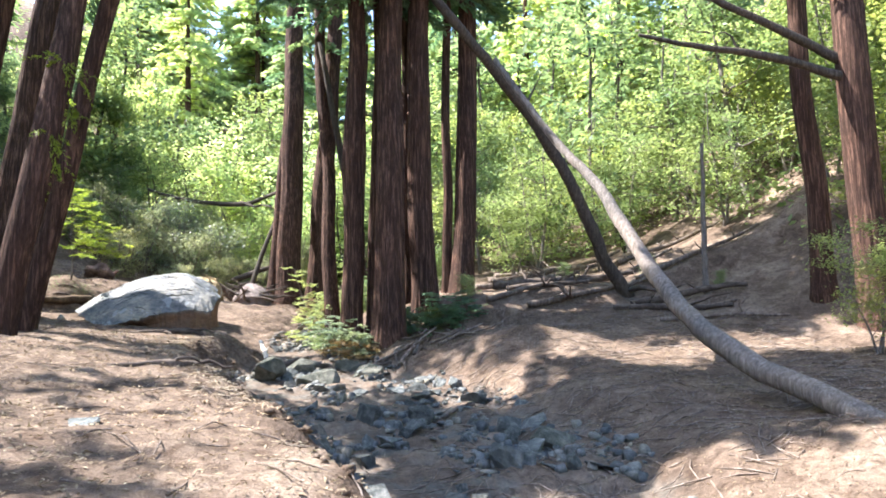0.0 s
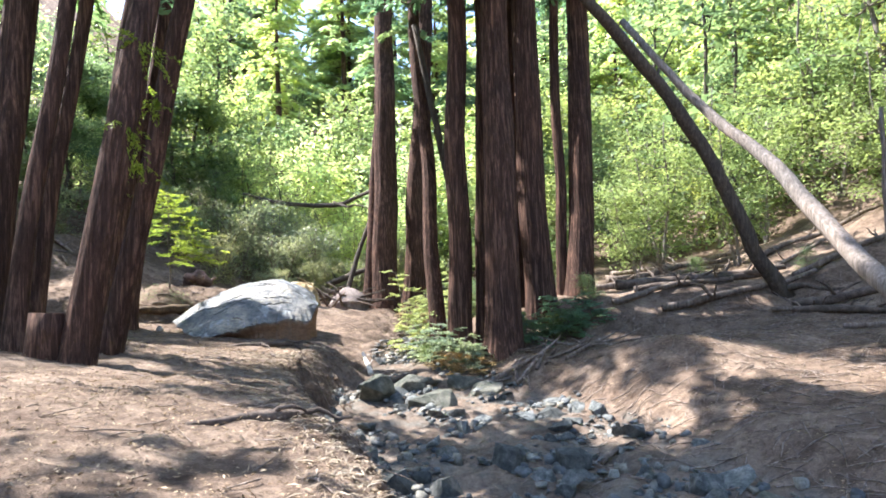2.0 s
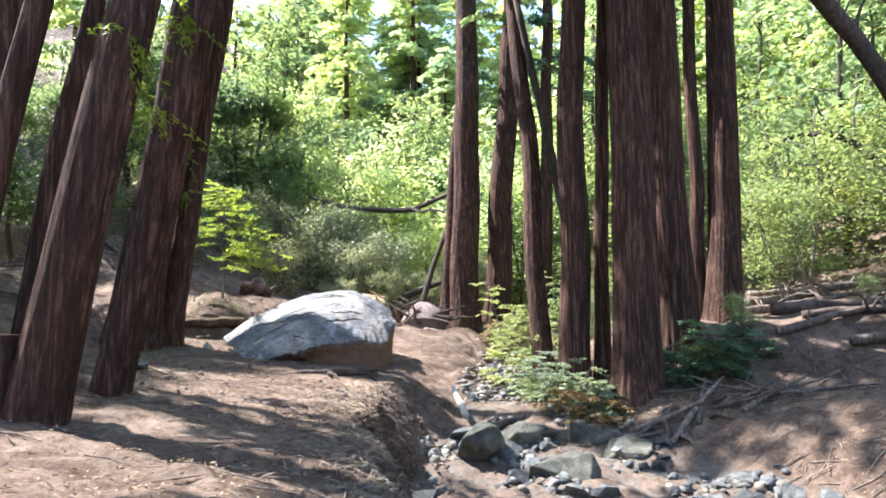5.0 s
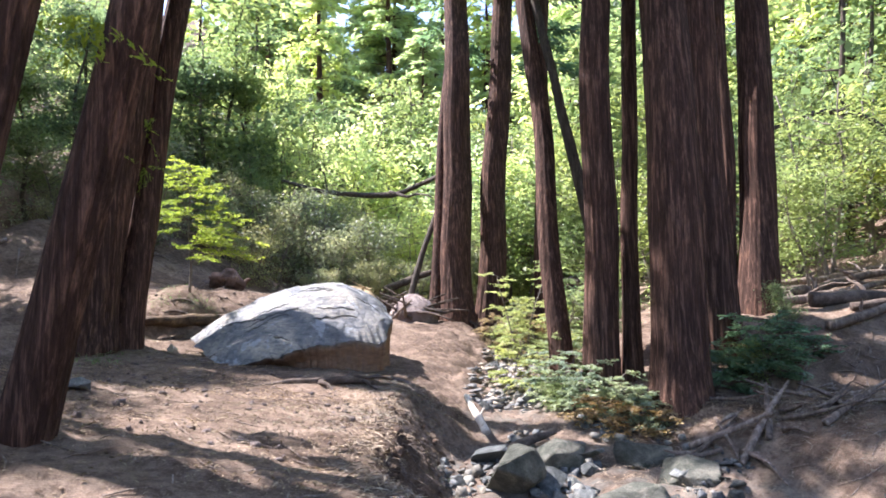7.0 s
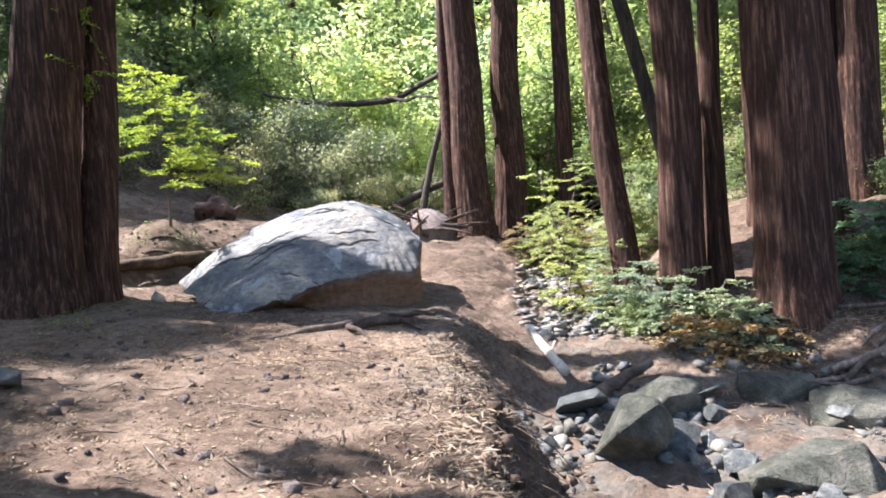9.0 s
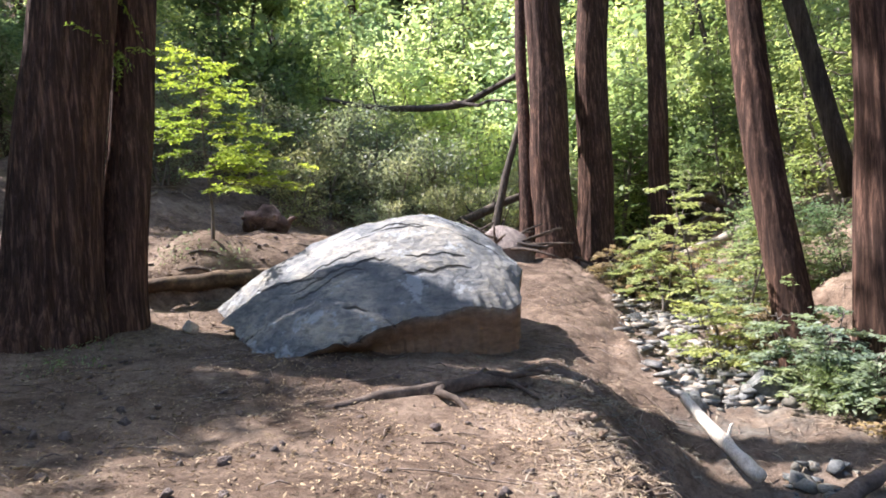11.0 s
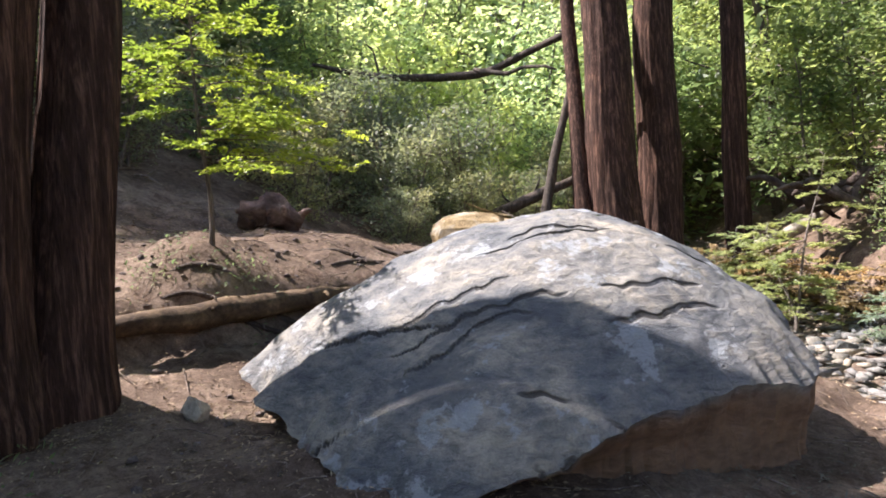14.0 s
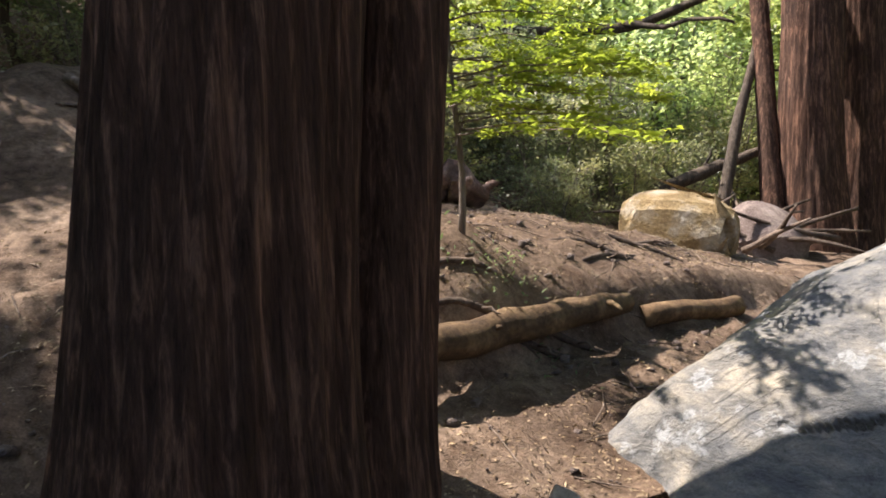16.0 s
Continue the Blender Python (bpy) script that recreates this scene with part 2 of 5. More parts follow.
M_LOGYELLOW = grainy("barkless yellow log", (0.05, 0.033, 0.02), (0.13, 0.083, 0.045), (0.27, 0.185, 0.1), 3.5, 24, 0.85, bump=0.7, distance=0.02)
M_REDWOODCHUNK = grainy("reddish rotten wood", (0.07, 0.045, 0.036), (0.17, 0.11, 0.087), (0.36, 0.26, 0.21), 3.0, 24, 0.9, bump=0.8, distance=0.03)
M_LITTER = leafy("dry leaf litter", (0.11, 0.075, 0.052), (0.26, 0.195, 0.14), (0.52, 0.44, 0.34), 0.05, 0.85)
M_LEAF = leafy("broad green leaves", (0.095, 0.145, 0.085), (0.195, 0.265, 0.145), (0.35, 0.41, 0.25), 0.55)
M_LEAFBRIGHT = leafy("bright young leaves", (0.14, 0.19, 0.08), (0.265, 0.315, 0.135), (0.41, 0.45, 0.23), 0.6)
M_LEAFBLUE = leafy("blue green needles", (0.07, 0.14, 0.095), (0.14, 0.24, 0.16), (0.26, 0.37, 0.26), 0.5)
M_LEAFOLIVE = leafy("grey olive leaves", (0.125, 0.14, 0.10), (0.24, 0.265, 0.185), (0.42, 0.42, 0.33), 0.45)
# Very pale: far haze and glare are put into this leaf colour.
M_LEAFHAZE = leafy("leaves paled for haze and glare", (0.34, 0.43, 0.24), (0.5, 0.59, 0.36), (0.66, 0.72, 0.52), 0.6)
M_LEAFYELLOW = leafy("yellow green sapling sprays", (0.15, 0.21, 0.035), (0.27, 0.34, 0.055), (0.44, 0.49, 0.11), 0.6)


# ---- mesh tools ----
def mesh_np(name, V, Q, mat, smooth=False):
    V = np.asarray(V, np.float32)
    Q = np.asarray(Q, np.int32)
    me = bpy.data.meshes.new(name)
    k = Q.shape[1]
    me.vertices.add(len(V)), me.loops.add(Q.size), me.polygons.add(len(Q))
    me.vertices.foreach_set("co", V.ravel())
    me.loops.foreach_set("vertex_index", Q.ravel())
    me.polygons.foreach_set("loop_start", np.arange(0, Q.size, k, dtype=np.int32))
    if smooth:
        me.polygons.foreach_set("use_smooth", np.ones(len(Q), bool))
    me.materials.append(mat)
    me.update(calc_edges=True)
    return me


def join(parts):
    Vs, Qs, n = [], [], 0
    for V, Q in parts:
        Vs.append(V), Qs.append(np.asarray(Q) + n)
        n += len(V)
    return np.concatenate(Vs), np.concatenate(Qs)


def child(name, me, parent, label=""):
    ob = new(name, me)
    ob.parent = parent
    if label:
        ob["label"] = label
    return ob


def fbm(x, y, z, octaves=3):
    v, a = 0.0, 1.0
    for _ in range(octaves):
        v += a * noise.noise((x, y, z))
        x, y, z, a = x * 2.1 + 3.1, y * 2.1 - 1.7, z * 2.1 + 0.6, a * 0.5
    return v


def smooth(a, b, v):
    v = min(max((v - a) / (b - a), 0.0), 1.0)
    return v * v * (3 - 2 * v)


def tube(points, radii, segs=8, rough=0.0, seed=0.0, cap=True):
    """A bent, tapered round piece along points; quads only, its ends drawn to a small ring."""
    P = np.asarray(points, float)
    R = list(radii)
    n = len(P)
    T = np.gradient(P, axis=0)
    T /= np.linalg.norm(T, axis=1)[:, None] + 1e-9
    ref = np.array([0.0, 0.0, 1.0]) if abs(T[0][2]) < 0.8 else np.array([1.0, 0.0, 0.0])
    V = []
    rows = []
    if cap:
        rows.append((0, 0.02))
    rows += [(i, 1.0) for i in range(n)]
    if cap:
        rows.append((n - 1, 0.02))
    u = np.cross(T[0], ref)
    u /= np.linalg.norm(u)
    for i, f in rows:
        u = u - T[i] * (u @ T[i])
        u /= np.linalg.norm(u) + 1e-9
        w = np.cross(T[i], u)
        for k in range(segs):
            a = 2 * math.pi * k / segs
            r = R[i] * f
            if rough and f == 1.0:
                r *= 1 + rough * noise.noise((math.cos(a) * 1.3 + seed, math.sin(a) * 1.3 - seed, i * 0.45 + seed))
            V.append(P[i] + (u * math.cos(a) + w * math.sin(a)) * r)
    Q = []
    for i in range(len(rows) - 1):
        for k in range(segs):
            k2 = (k + 1) % segs
            Q.append((i * segs + k, i * segs + k2, (i + 1) * segs + k2, (i + 1) * segs + k))
    return np.array(V), np.array(Q)


def bent(a, b, steps, sag=0.0, wobble=0.0, seed=0.0):
    """Points from a to b with a sideways wander."""
    a, b = np.array(a, float), np.array(b, float)
    out = []
    for i in range(steps + 1):
        f = i / steps
        p = a + (b - a) * f
        k = math.sin(math.pi * f)
        p = p + np.array((noise.noise((seed, f * 2.5, 0.3)), noise.noise((seed + 9, f * 2.5, 1.3)), noise.noise((seed + 4, f * 2.5, 7.3)))) * wobble
        p[2] -= sag * k
        out.append(p)
    return out


def leaves(C, size, gen, ratio=0.42, flat=0.35, droop=0.0, along=None):
    """A folded lens-shaped leaf at each centre, as one quad of its own."""
    n = len(C)
    d = gen.normal(size=(n, 3)) if along is None else along + gen.normal(size=(n, 3)) * 0.35
    d[:, 2] = d[:, 2] * flat - droop
    d /= np.linalg.norm(d, axis=1)[:, None] + 1e-9
    up = gen.normal(size=(n, 3)) * 0.42 + np.array((0, 0, 1.0))
    s = np.cross(d, up)
    s /= np.linalg.norm(s, axis=1)[:, None] + 1e-9
    nn = np.cross(s, d)
    L = (size * gen.uniform(0.6, 1.3, n))[:, None]
    V = np.empty((n, 4, 3))
    V[:, 0] = C - d * L * 0.5
    V[:, 1] = C + s * L * ratio * 0.5 + nn * L * 0.09
    V[:, 2] = C + d * L * 0.5
    V[:, 3] = C - s * L * ratio * 0.5 + nn * L * 0.09
    return V.reshape(-1, 3), np.arange(4 * n).reshape(-1, 4)


# ---- the lie of the land ----
YS = (-12, 0, 3.5, 6.8, 9, 12.5, 15.8, 19.4, 23, 30, 45, 90)
EDGE = (2.4, 0.9, -0.7, -2.6, -4.0, -5.7, -6.6, -7.1, -7.4, -7.8, -9, -12)
SPREAD = (1.0, 1.0, 1.0, 1.0, 1.0, 0.75, 0.8, 2.0, 1.9, 1.6, 1.5, 1.5)
BANK = (-0.6, 0.12, 0.42, 0.66, 0.66, 0.70, 0.62, 0.75, 1.0, 1.7, 3.2, 9)
FLOOR = (-1.5, -0.85, -0.78, -0.68, -0.64, -0.57, -0.42, 0.10, 0.16, 0.5, 2.0, 8)
RIGHT = (5.0, 2.8, 2.3, 1.9, 1.5, 0.6, -1.7, -4.0, -4.2, -4.0, -5, -8)
HILL = (-8.0, -8.5, -9.2, -10.0, -10.8, -12.6, -14.4, -15.6, -15.6, -15.0, -15, -18)


def land(x, y):
    """Height of the ground and how far it is creek bed."""
    edge, bank, bed, right, hill = (np.interp(y, YS, row) for row in (EDGE, BANK, FLOOR, RIGHT, HILL))
    edge += 0.26 * noise.noise((y * 0.9, 3.3, 0)) + 0.16 * noise.noise((y * 2.7, 8.3, 0)) + 0.07 * noise.noise((y * 7.1, x * 2, 0))
    right += 0.25 * noise.noise((y * 0.8, 13.3, 0))
    n1 = noise.noise((x * 0.35, y * 0.35, 0.0))
    n2 = noise.noise((x * 1.1, y * 1.1, 4.0))
    n3 = noise.noise((x * 3.7, y * 3.7, 9.0))
    foot = min(edge + np.interp(y, YS, SPREAD), right - 0.6)
    mask = 0.0
    if x < foot:
        dl = edge - x
        slope = 0.06 * (1 - smooth(11.5, 15, y)) + 0.09
        top = bank + (slope * min(dl, 6.5) if dl > 0 else 0.0)
        drop = smooth(-0.12, 1.0, (x - edge) / max(foot - edge, 0.2) + 0.22 * n3 + 0.12 * n2) ** 0.8
        z = top + (bed - top) * drop
        mask = smooth(0.75, 1.0, drop)
        over = hill - x
        if over > -1.5:
            z += 0.62 * (max(over + 1.5, 0) ** 2 / (max(over + 1.5, 0) + 1.5)) * (0.8 + 0.35 * n1)
        # the terrace held by the old log
        s = -0.8 * (x + 13.1) + 0.6 * (y - 18.9) + 0.12 * n2
        along = 0.6 * (x + 13.1) + 0.8 * (y - 18.9)
        z += (0.2 * smooth(-1.1, -0.1, s) + 0.35 * smooth(-0.05, 0.35, s) + 0.42 * min(max(s, 0), 1.2) * (1 - smooth(2.5, 6, along))) * (1 - smooth(4, 9, along)) * smooth(-3.5, -0.6, along)
        z += 0.28 * math.exp(-((x + 13.12) ** 2 + (y - 20.14) ** 2) / 0.4)
        z += 0.09 * noise.noise((x * 1.9, y * 1.9, 5.5)) * smooth(0.3, 1.2, s) * smooth(-3.5, -0.6, along)
        z += 0.05 * n1 + 0.04 * n2 * (1 if dl > 0.3 else 0.3)
    else:
        d = max(x - right, 0.0)
        rise = np.interp(d, (0, 0.5, 1.2, 2.7, 4.5, 7, 10, 13, 18, 40, 120), (0, 0.16, 0.45, 0.72, 0.85, 0.95, 1.15, 2.1, 4.6, 17, 45))
        z = bed + rise * (1 + 0.15 * n1) + (max(y - 21, 0) * 0.09 * smooth(0.5, 4, d))
        z += 0.65 * smooth(0.1, 0.9, d + 0.25 * n3) * smooth(19.5, 21, y) * (1 - smooth(29, 34, y))
        mask = 1 - smooth(0.0, 0.7, d + 0.3 * n3 + 0.3 * n2)
        z += 0.42 * math.exp(-((x - 1.7) / 1.5) ** 2 - ((y - 15.4) / 1.1) ** 2)
        z -= 0.85 * math.exp(-((x - 0.6) / 1.9) ** 2 - ((y - 18.6) / 0.6) ** 2)
        z += 0.09 * n1 + 0.07 * n2
    far = max(y - 40, 0)
    z += 0.22 * far ** 1.02 + 0.045 * n3 + 0.032 * noise.noise((x * 8, y * 8, 2.0)) + (0.06 * n3 + 0.06 * n2) * mask
    return z, mask


def H(x, y):
    return land(x, y)[0]


def axis(lo, hi, step, far_lo, far_hi):
    mid = list(np.arange(lo, hi, step))
    a, b, k = [], [], step
    v = lo
    while v > far_lo:
        k *= 1.12
        v -= k
        a.append(v)
    v, k = mid[-1], step
    while v < far_hi:
        k *= 1.12
        v += k
        b.append(v)
    return np.array(a[::-1] + mid + b)


def build_ground():
    xs, ys = axis(-16.0, 8.0, 0.115, -900, 900), axis(-0.5, 26.0, 0.115, -900, 900)
    V = np.empty((len(ys), len(xs), 3), np.float32)
    G = np.empty((len(ys), len(xs)), np.float32)
    for j, y in enumerate(ys):
        for i, x in enumerate(xs):
            z, g = land(float(x), float(y))
            V[j, i] = (x, y, min(z, 55 + 0.02 * abs(x)))
            G[j, i] = g
    n, m = len(xs), len(ys)
    base = (np.arange(m - 1)[:, None] * n + np.arange(n - 1)[None]).ravel()
    Q = np.stack([base, base + 1, base + n + 1, base + n], 1)
    me = mesh_np("ground", V.reshape(-1, 3), Q, M_GROUND, True)
    at = me.attributes.new("gravel", "FLOAT", "POINT")
    at.data.foreach_set("value", G.ravel())
    return tagged(new("ground", me), "dusty brown forest floor cut by a dry creek", "ground", kind="structure")


ground = build_ground()


# ---- trunks ----
def redwood_trunk(r, height, lean, segs, step, seed, flare=0.45):
    """A fluted, fibrous trunk from half a metre under its foot."""
    zs = [-0.7, -0.4, -0.2, 0.0]
    z = 0.0
    while z < height:
        z += step if z < 9 else step * 3
        zs.append(z)
    V = np.empty((len(zs), segs, 3))
    wob = seed * 3.7
    for j, z in enumerate(zs):
        zz = max(z, 0)
        taper = 1 - 0.55 * zz / max(height, 1)
        cx = lean[0] * z + 0.05 * noise.noise((wob, zz * 0.25, 0)) * min(zz, 3)
        cy = lean[1] * z + 0.05 * noise.noise((wob + 5, zz * 0.25, 0)) * min(zz, 3)
        for k in range(segs):
            a = 2 * math.pi * k / segs
            c, s = math.cos(a), math.sin(a)
            fl = flare * math.exp(-zz / 0.55) * (0.75 + 0.7 * noise.noise((c * 1.4 + wob, s * 1.4, 2.0)))
            rib = noise.noise((c * 3.4 + wob, s * 3.4, z * 0.16))
            strip = 1 - abs(noise.noise((c * 7.5 + wob, s * 7.5, z * 0.3 + 3))) * 2
            fine = noise.noise((c * 16 + wob, s * 16, z * 0.8))
            rr = r * taper * (1 + fl + 0.075 * rib + 0.06 * strip + 0.03 * fine)
            V[j, k] = (cx + c * rr, cy + s * rr, z)
    n = len(zs)
    j, k = np.meshgrid(np.arange(n - 1), np.arange(segs), indexing="ij")
    k2 = (k + 1) % segs
    Q = np.stack([j * segs + k, j * segs + k2, (j + 1) * segs + k2, (j + 1) * segs + k], -1).reshape(-1, 4)
    return V.reshape(-1, 3), Q


def conifer_crown(lean, z0, z1, reach, count, seed, leaf=0.38, dense=48):
    """Drooping boughs with flat sprays round a high trunk: the wood and the sprays."""
    gen = np.random.default_rng(seed)
    wood, C, D = [], [], []
    for _ in range(count):
        z = gen.uniform(z0, z1)
        a = gen.uniform(0, 2 * math.pi)
        L = reach * gen.uniform(0.5, 1.1) * (1.15 - 0.8 * (z - z0) / (z1 - z0))
        a0 = np.array((lean[0] * z, lean[1] * z, z))
        tip = a0 + np.array((math.cos(a) * L, math.sin(a) * L, -0.28 * L + gen.uniform(-0.2, 0.3)))
        pts = bent(a0, tip, 4, -0.12 * L, 0.1, gen.uniform(0, 99))
        wood.append(tube(pts, (0.035, 0.028, 0.02, 0.014, 0.006), 3))
        P = np.array(pts)
        m = int(dense * L)
        f = gen.uniform(0.2, 1.0, m) * (len(P) - 1)
        i = np.minimum(f.astype(int), len(P) - 2)
        q = P[i] + (P[i + 1] - P[i]) * (f - i)[:, None]
        side = np.array((-math.sin(a), math.cos(a), 0)) * gen.choice((-1, 1), m)[:, None]
        d = side * 0.9 + np.array((math.cos(a), math.sin(a), -0.35)) * 0.8
        C.append(q + d * leaf * 0.5 + gen.normal(size=(m, 3)) * 0.07), D.append(d)
    return join(wood), leaves(np.concatenate(C), leaf, gen, 0.3, 1.0, 0.1, np.concatenate(D))


TREE_SEED = [0]


def redwood(x, y, r, lean=(0, 0), height=26, segs=64, step=0.16, label="", crown=(11, 25, 2.6, 46), foot=None, flare=0.45, leaf_mat=M_LEAFBLUE):
    TREE_SEED[0] += 1
    s = TREE_SEED[0]
    z = H(x, y) if foot is None else foot
    root = new("redwood_tree")
    root.location = (x, y, z)
    V, Q = redwood_trunk(r, height, lean, segs, step, s, flare)
    child("trunk", mesh_np("trunk", V, Q, M_BARK, True), root)
    if crown:
        wood, spray = conifer_crown(lean, *crown, 100 + s)
        tagged(child("bough", mesh_np("bough", *wood, M_BARK, True), root), kind="stuff")
        tagged(child("crown", mesh_np("crown", *spray, leaf_mat), root), "drooping green needle sprays", kind="stuff")
    return tagged(root, label or "tall redwood with fibrous reddish brown bark", "tree", "redwoods")


# ---- the redwoods ----
PAIR = "thick dark redwood trunk of a close pair beside the path"
redwood(-13.5, 17.22, 0.525, (0.085, 0.094), 26, 150, 0.08, PAIR, (16, 25, 3.0, 100), flare=0.36)
redwood(-13.1, 17.97, 0.295, (0.06, 0.10), 24, 110, 0.08, "slimmer dark redwood grown against a thicker one", (16, 23, 2.6, 50), flare=0.3)
redwood(-7.1, 9.15, 0.205, (0.127, 0.095), 24, 90, 0.1, "leaning dark redwood trunk beside the path", (8.5, 23, 3.4, 90), flare=0.25)
redwood(-7.75, 10.6, 0.172, (0.193, 0.056), 22, 80, 0.1, "slim leaning redwood trunk beside the path", (8.5, 21, 3.2, 80), flare=0.2)
redwood(-8.28, 9.38, 0.13, (0.03, 0.10), 18, 40, 0.16, "thin dark redwood beside the path", (8, 17, 2.6, 60), flare=0.3)
redwood(-9.9, 11.4, 0.14, (0.09, 0.08), 23, 36, 0.2, "thin leaning redwood on the slope", (9, 22, 3.0, 90), flare=0.2)
redwood(-10.0, 10.6, 0.28, (0.02, 0.07), 25, 64, 0.16, "thick dark redwood on the slope", (8, 24, 3.6, 110))
GROVE = "straight dark redwood trunk in a close grove"
redwood(-2.17, 18.3, 0.46, (0.014, 0.045), 27, 110, 0.1, "thick ribbed redwood trunk at the front of a grove", (11, 26, 3.2, 110), foot=0.2, flare=0.3)
redwood(-3.46, 19.26, 0.33, (0.02, 0.0), 26, 80, 0.12, GROVE, (11, 25, 3.0, 100), flare=0.25)
redwood(-4.18, 20.0, 0.24, (-0.068, 0.15), 25, 64, 0.14, "slim leaning redwood trunk in a close grove", (11, 24, 2.0, 26), flare=0.25)
redwood(-2.85, 19.6, 0.17, (0.03, 0.0), 23, 48, 0.2, "thin redwood trunk between thicker ones", (12, 22, 1.8, 20))
redwood(-1.15, 20.2, 0.42, (0.0, -0.03), 27, 90, 0.12, GROVE, (11, 26, 3.4, 120), flare=0.25)
redwood(-1.75, 21.0, 0.20, (0.01, -0.02), 24, 48, 0.2, "thin redwood trunk between thicker ones", (12, 23, 1.8, 20))
redwood(-0.45, 22.0, 0.18, (0.02, -0.03), 24, 48, 0.2, "thin redwood trunk between thicker ones", (12, 23, 1.8, 20))
redwood(0.05, 21.7, 0.40, (0.05, 0.05), 27, 90, 0.12, GROVE, (11, 26, 3.4, 120), flare=0.25)
SUNLIT = "sunlit reddish redwood trunk with stringy bark"
redwood(-8.13, 28.65, 0.565, (0.0, 0.095), 28, 100, 0.14, SUNLIT, (13, 27, 2.2, 20), flare=0.3, leaf_mat=M_LEAF)
redwood(-7.14, 29.75, 0.52, (0.053, 0.10), 28, 100, 0.14, SUNLIT, (13, 27, 2.2, 20), flare=0.3, leaf_mat=M_LEAF)
redwood(-8.9, 28.3, 0.19, (-0.002, 0.3), 24, 48, 0.2, "thin dark redwood against thicker sunlit ones", (11, 23, 1.8, 22))
redwood(-5.2, 30.2, 0.30, (0.03, 0.05), 25, 64, 0.2, "slim redwood in dappled sun", (10, 24, 2.0, 26))
redwood(9.6, 16.3, 0.27, (-0.02, 0.0), 26, 72, 0.14, "thick redwood on the sunny slope", (9, 25, 2.4, 32))
redwood(9.6, 14.2, 0.37, (-0.03, 0.0), 26, 72, 0.14, "reddish redwood on the sunny slope", (9, 25, 2.4, 32))


# little sprigs growing from the leaning trunks
def sprig(tree, at, reach, seed):
    gen = np.random.default_rng(seed)
    C, D = [], []
    for _ in range(9):
        tip = np.array(at) + gen.normal(size=3) * np.array((reach, reach, reach * 0.8)) - np.array((0, 0, 0.15))
        for u in np.linspace(0.25, 1, 14):
            d = tip - np.array(at)
            for w in (-1, 1):
                C.append(np.array(at) + d * u - np.array((0, 0, 0.15 * u * u)) + gen.normal(size=3) * 0.02)
                D.append(d + np.array((-d[1], d[0], 0)) * w)
    tagged(child("sprig", mesh_np("sprig", *leaves(np.array(C), 0.08, gen, 0.3, 1.0, 0.2, np.array(D)), M_LEAFYELLOW), tree), "yellow green sprig", kind="stuff")


for k, (ob, at) in enumerate(((bpy.data.objects["redwood_tree.002"], (0.55, 0.15, 3.2)), (bpy.data.objects["redwood_tree.003"], (0.6, -0.15, 2.9)), (bpy.data.objects["redwood_tree.003"], (0.85, -0.1, 3.9)),
                              (bpy.data.objects["redwood_tree.002"], (0.7, 0.25, 4.4)), (bpy.data.objects["redwood_tree.001"], (0.35, -0.1, 4.6)), (bpy.data.objects["redwood_tree.001"], (0.4, -0.1, 3.7)))):
    sprig(ob, at, 0.3, 900 + k)


# ---- the slab boulder ----
def crack_lines(count, cx, cy, reach, seed):
    gen = np.random.default_rng(seed)
    out = []
    for _ in range(count):
        a = radians(14) + gen.normal() * 0.18
        out.append((cx + gen.uniform(-reach, reach * 0.6), cy + gen.uniform(-reach, reach) * 0.85, math.cos(a), math.sin(a), 0.25 + 1.2 * gen.random() ** 2.2, gen.uniform(0, 99)))
    return out


def cracked(x, y, lines):
    """How far a crack opens at a place, and how much the flake beside it has sunk."""
    gap, sunk = 0.0, 0.0
    for cx, cy, dx, dy, L, s in lines:
        t = (x - cx) * dx + (y - cy) * dy
        if 0 < t < L:
            w = (y - cy) * dx - (x - cx) * dy - 0.07 * noise.noise((s, t * 2.2, 0)) - 0.035 * noise.noise((s, t * 9, 3))
            if abs(w) < 0.3:
                k = math.sin(math.pi * t / L) ** 0.5
                gap = max(gap, k * (1 - smooth(0.002, 0.021, abs(w))))
                if w < 0:
                    sunk = max(sunk, k * (1 + w / 0.3) ** 3 * smooth(0.0, 0.02, -w))
    return max(gap, 0.0), sunk


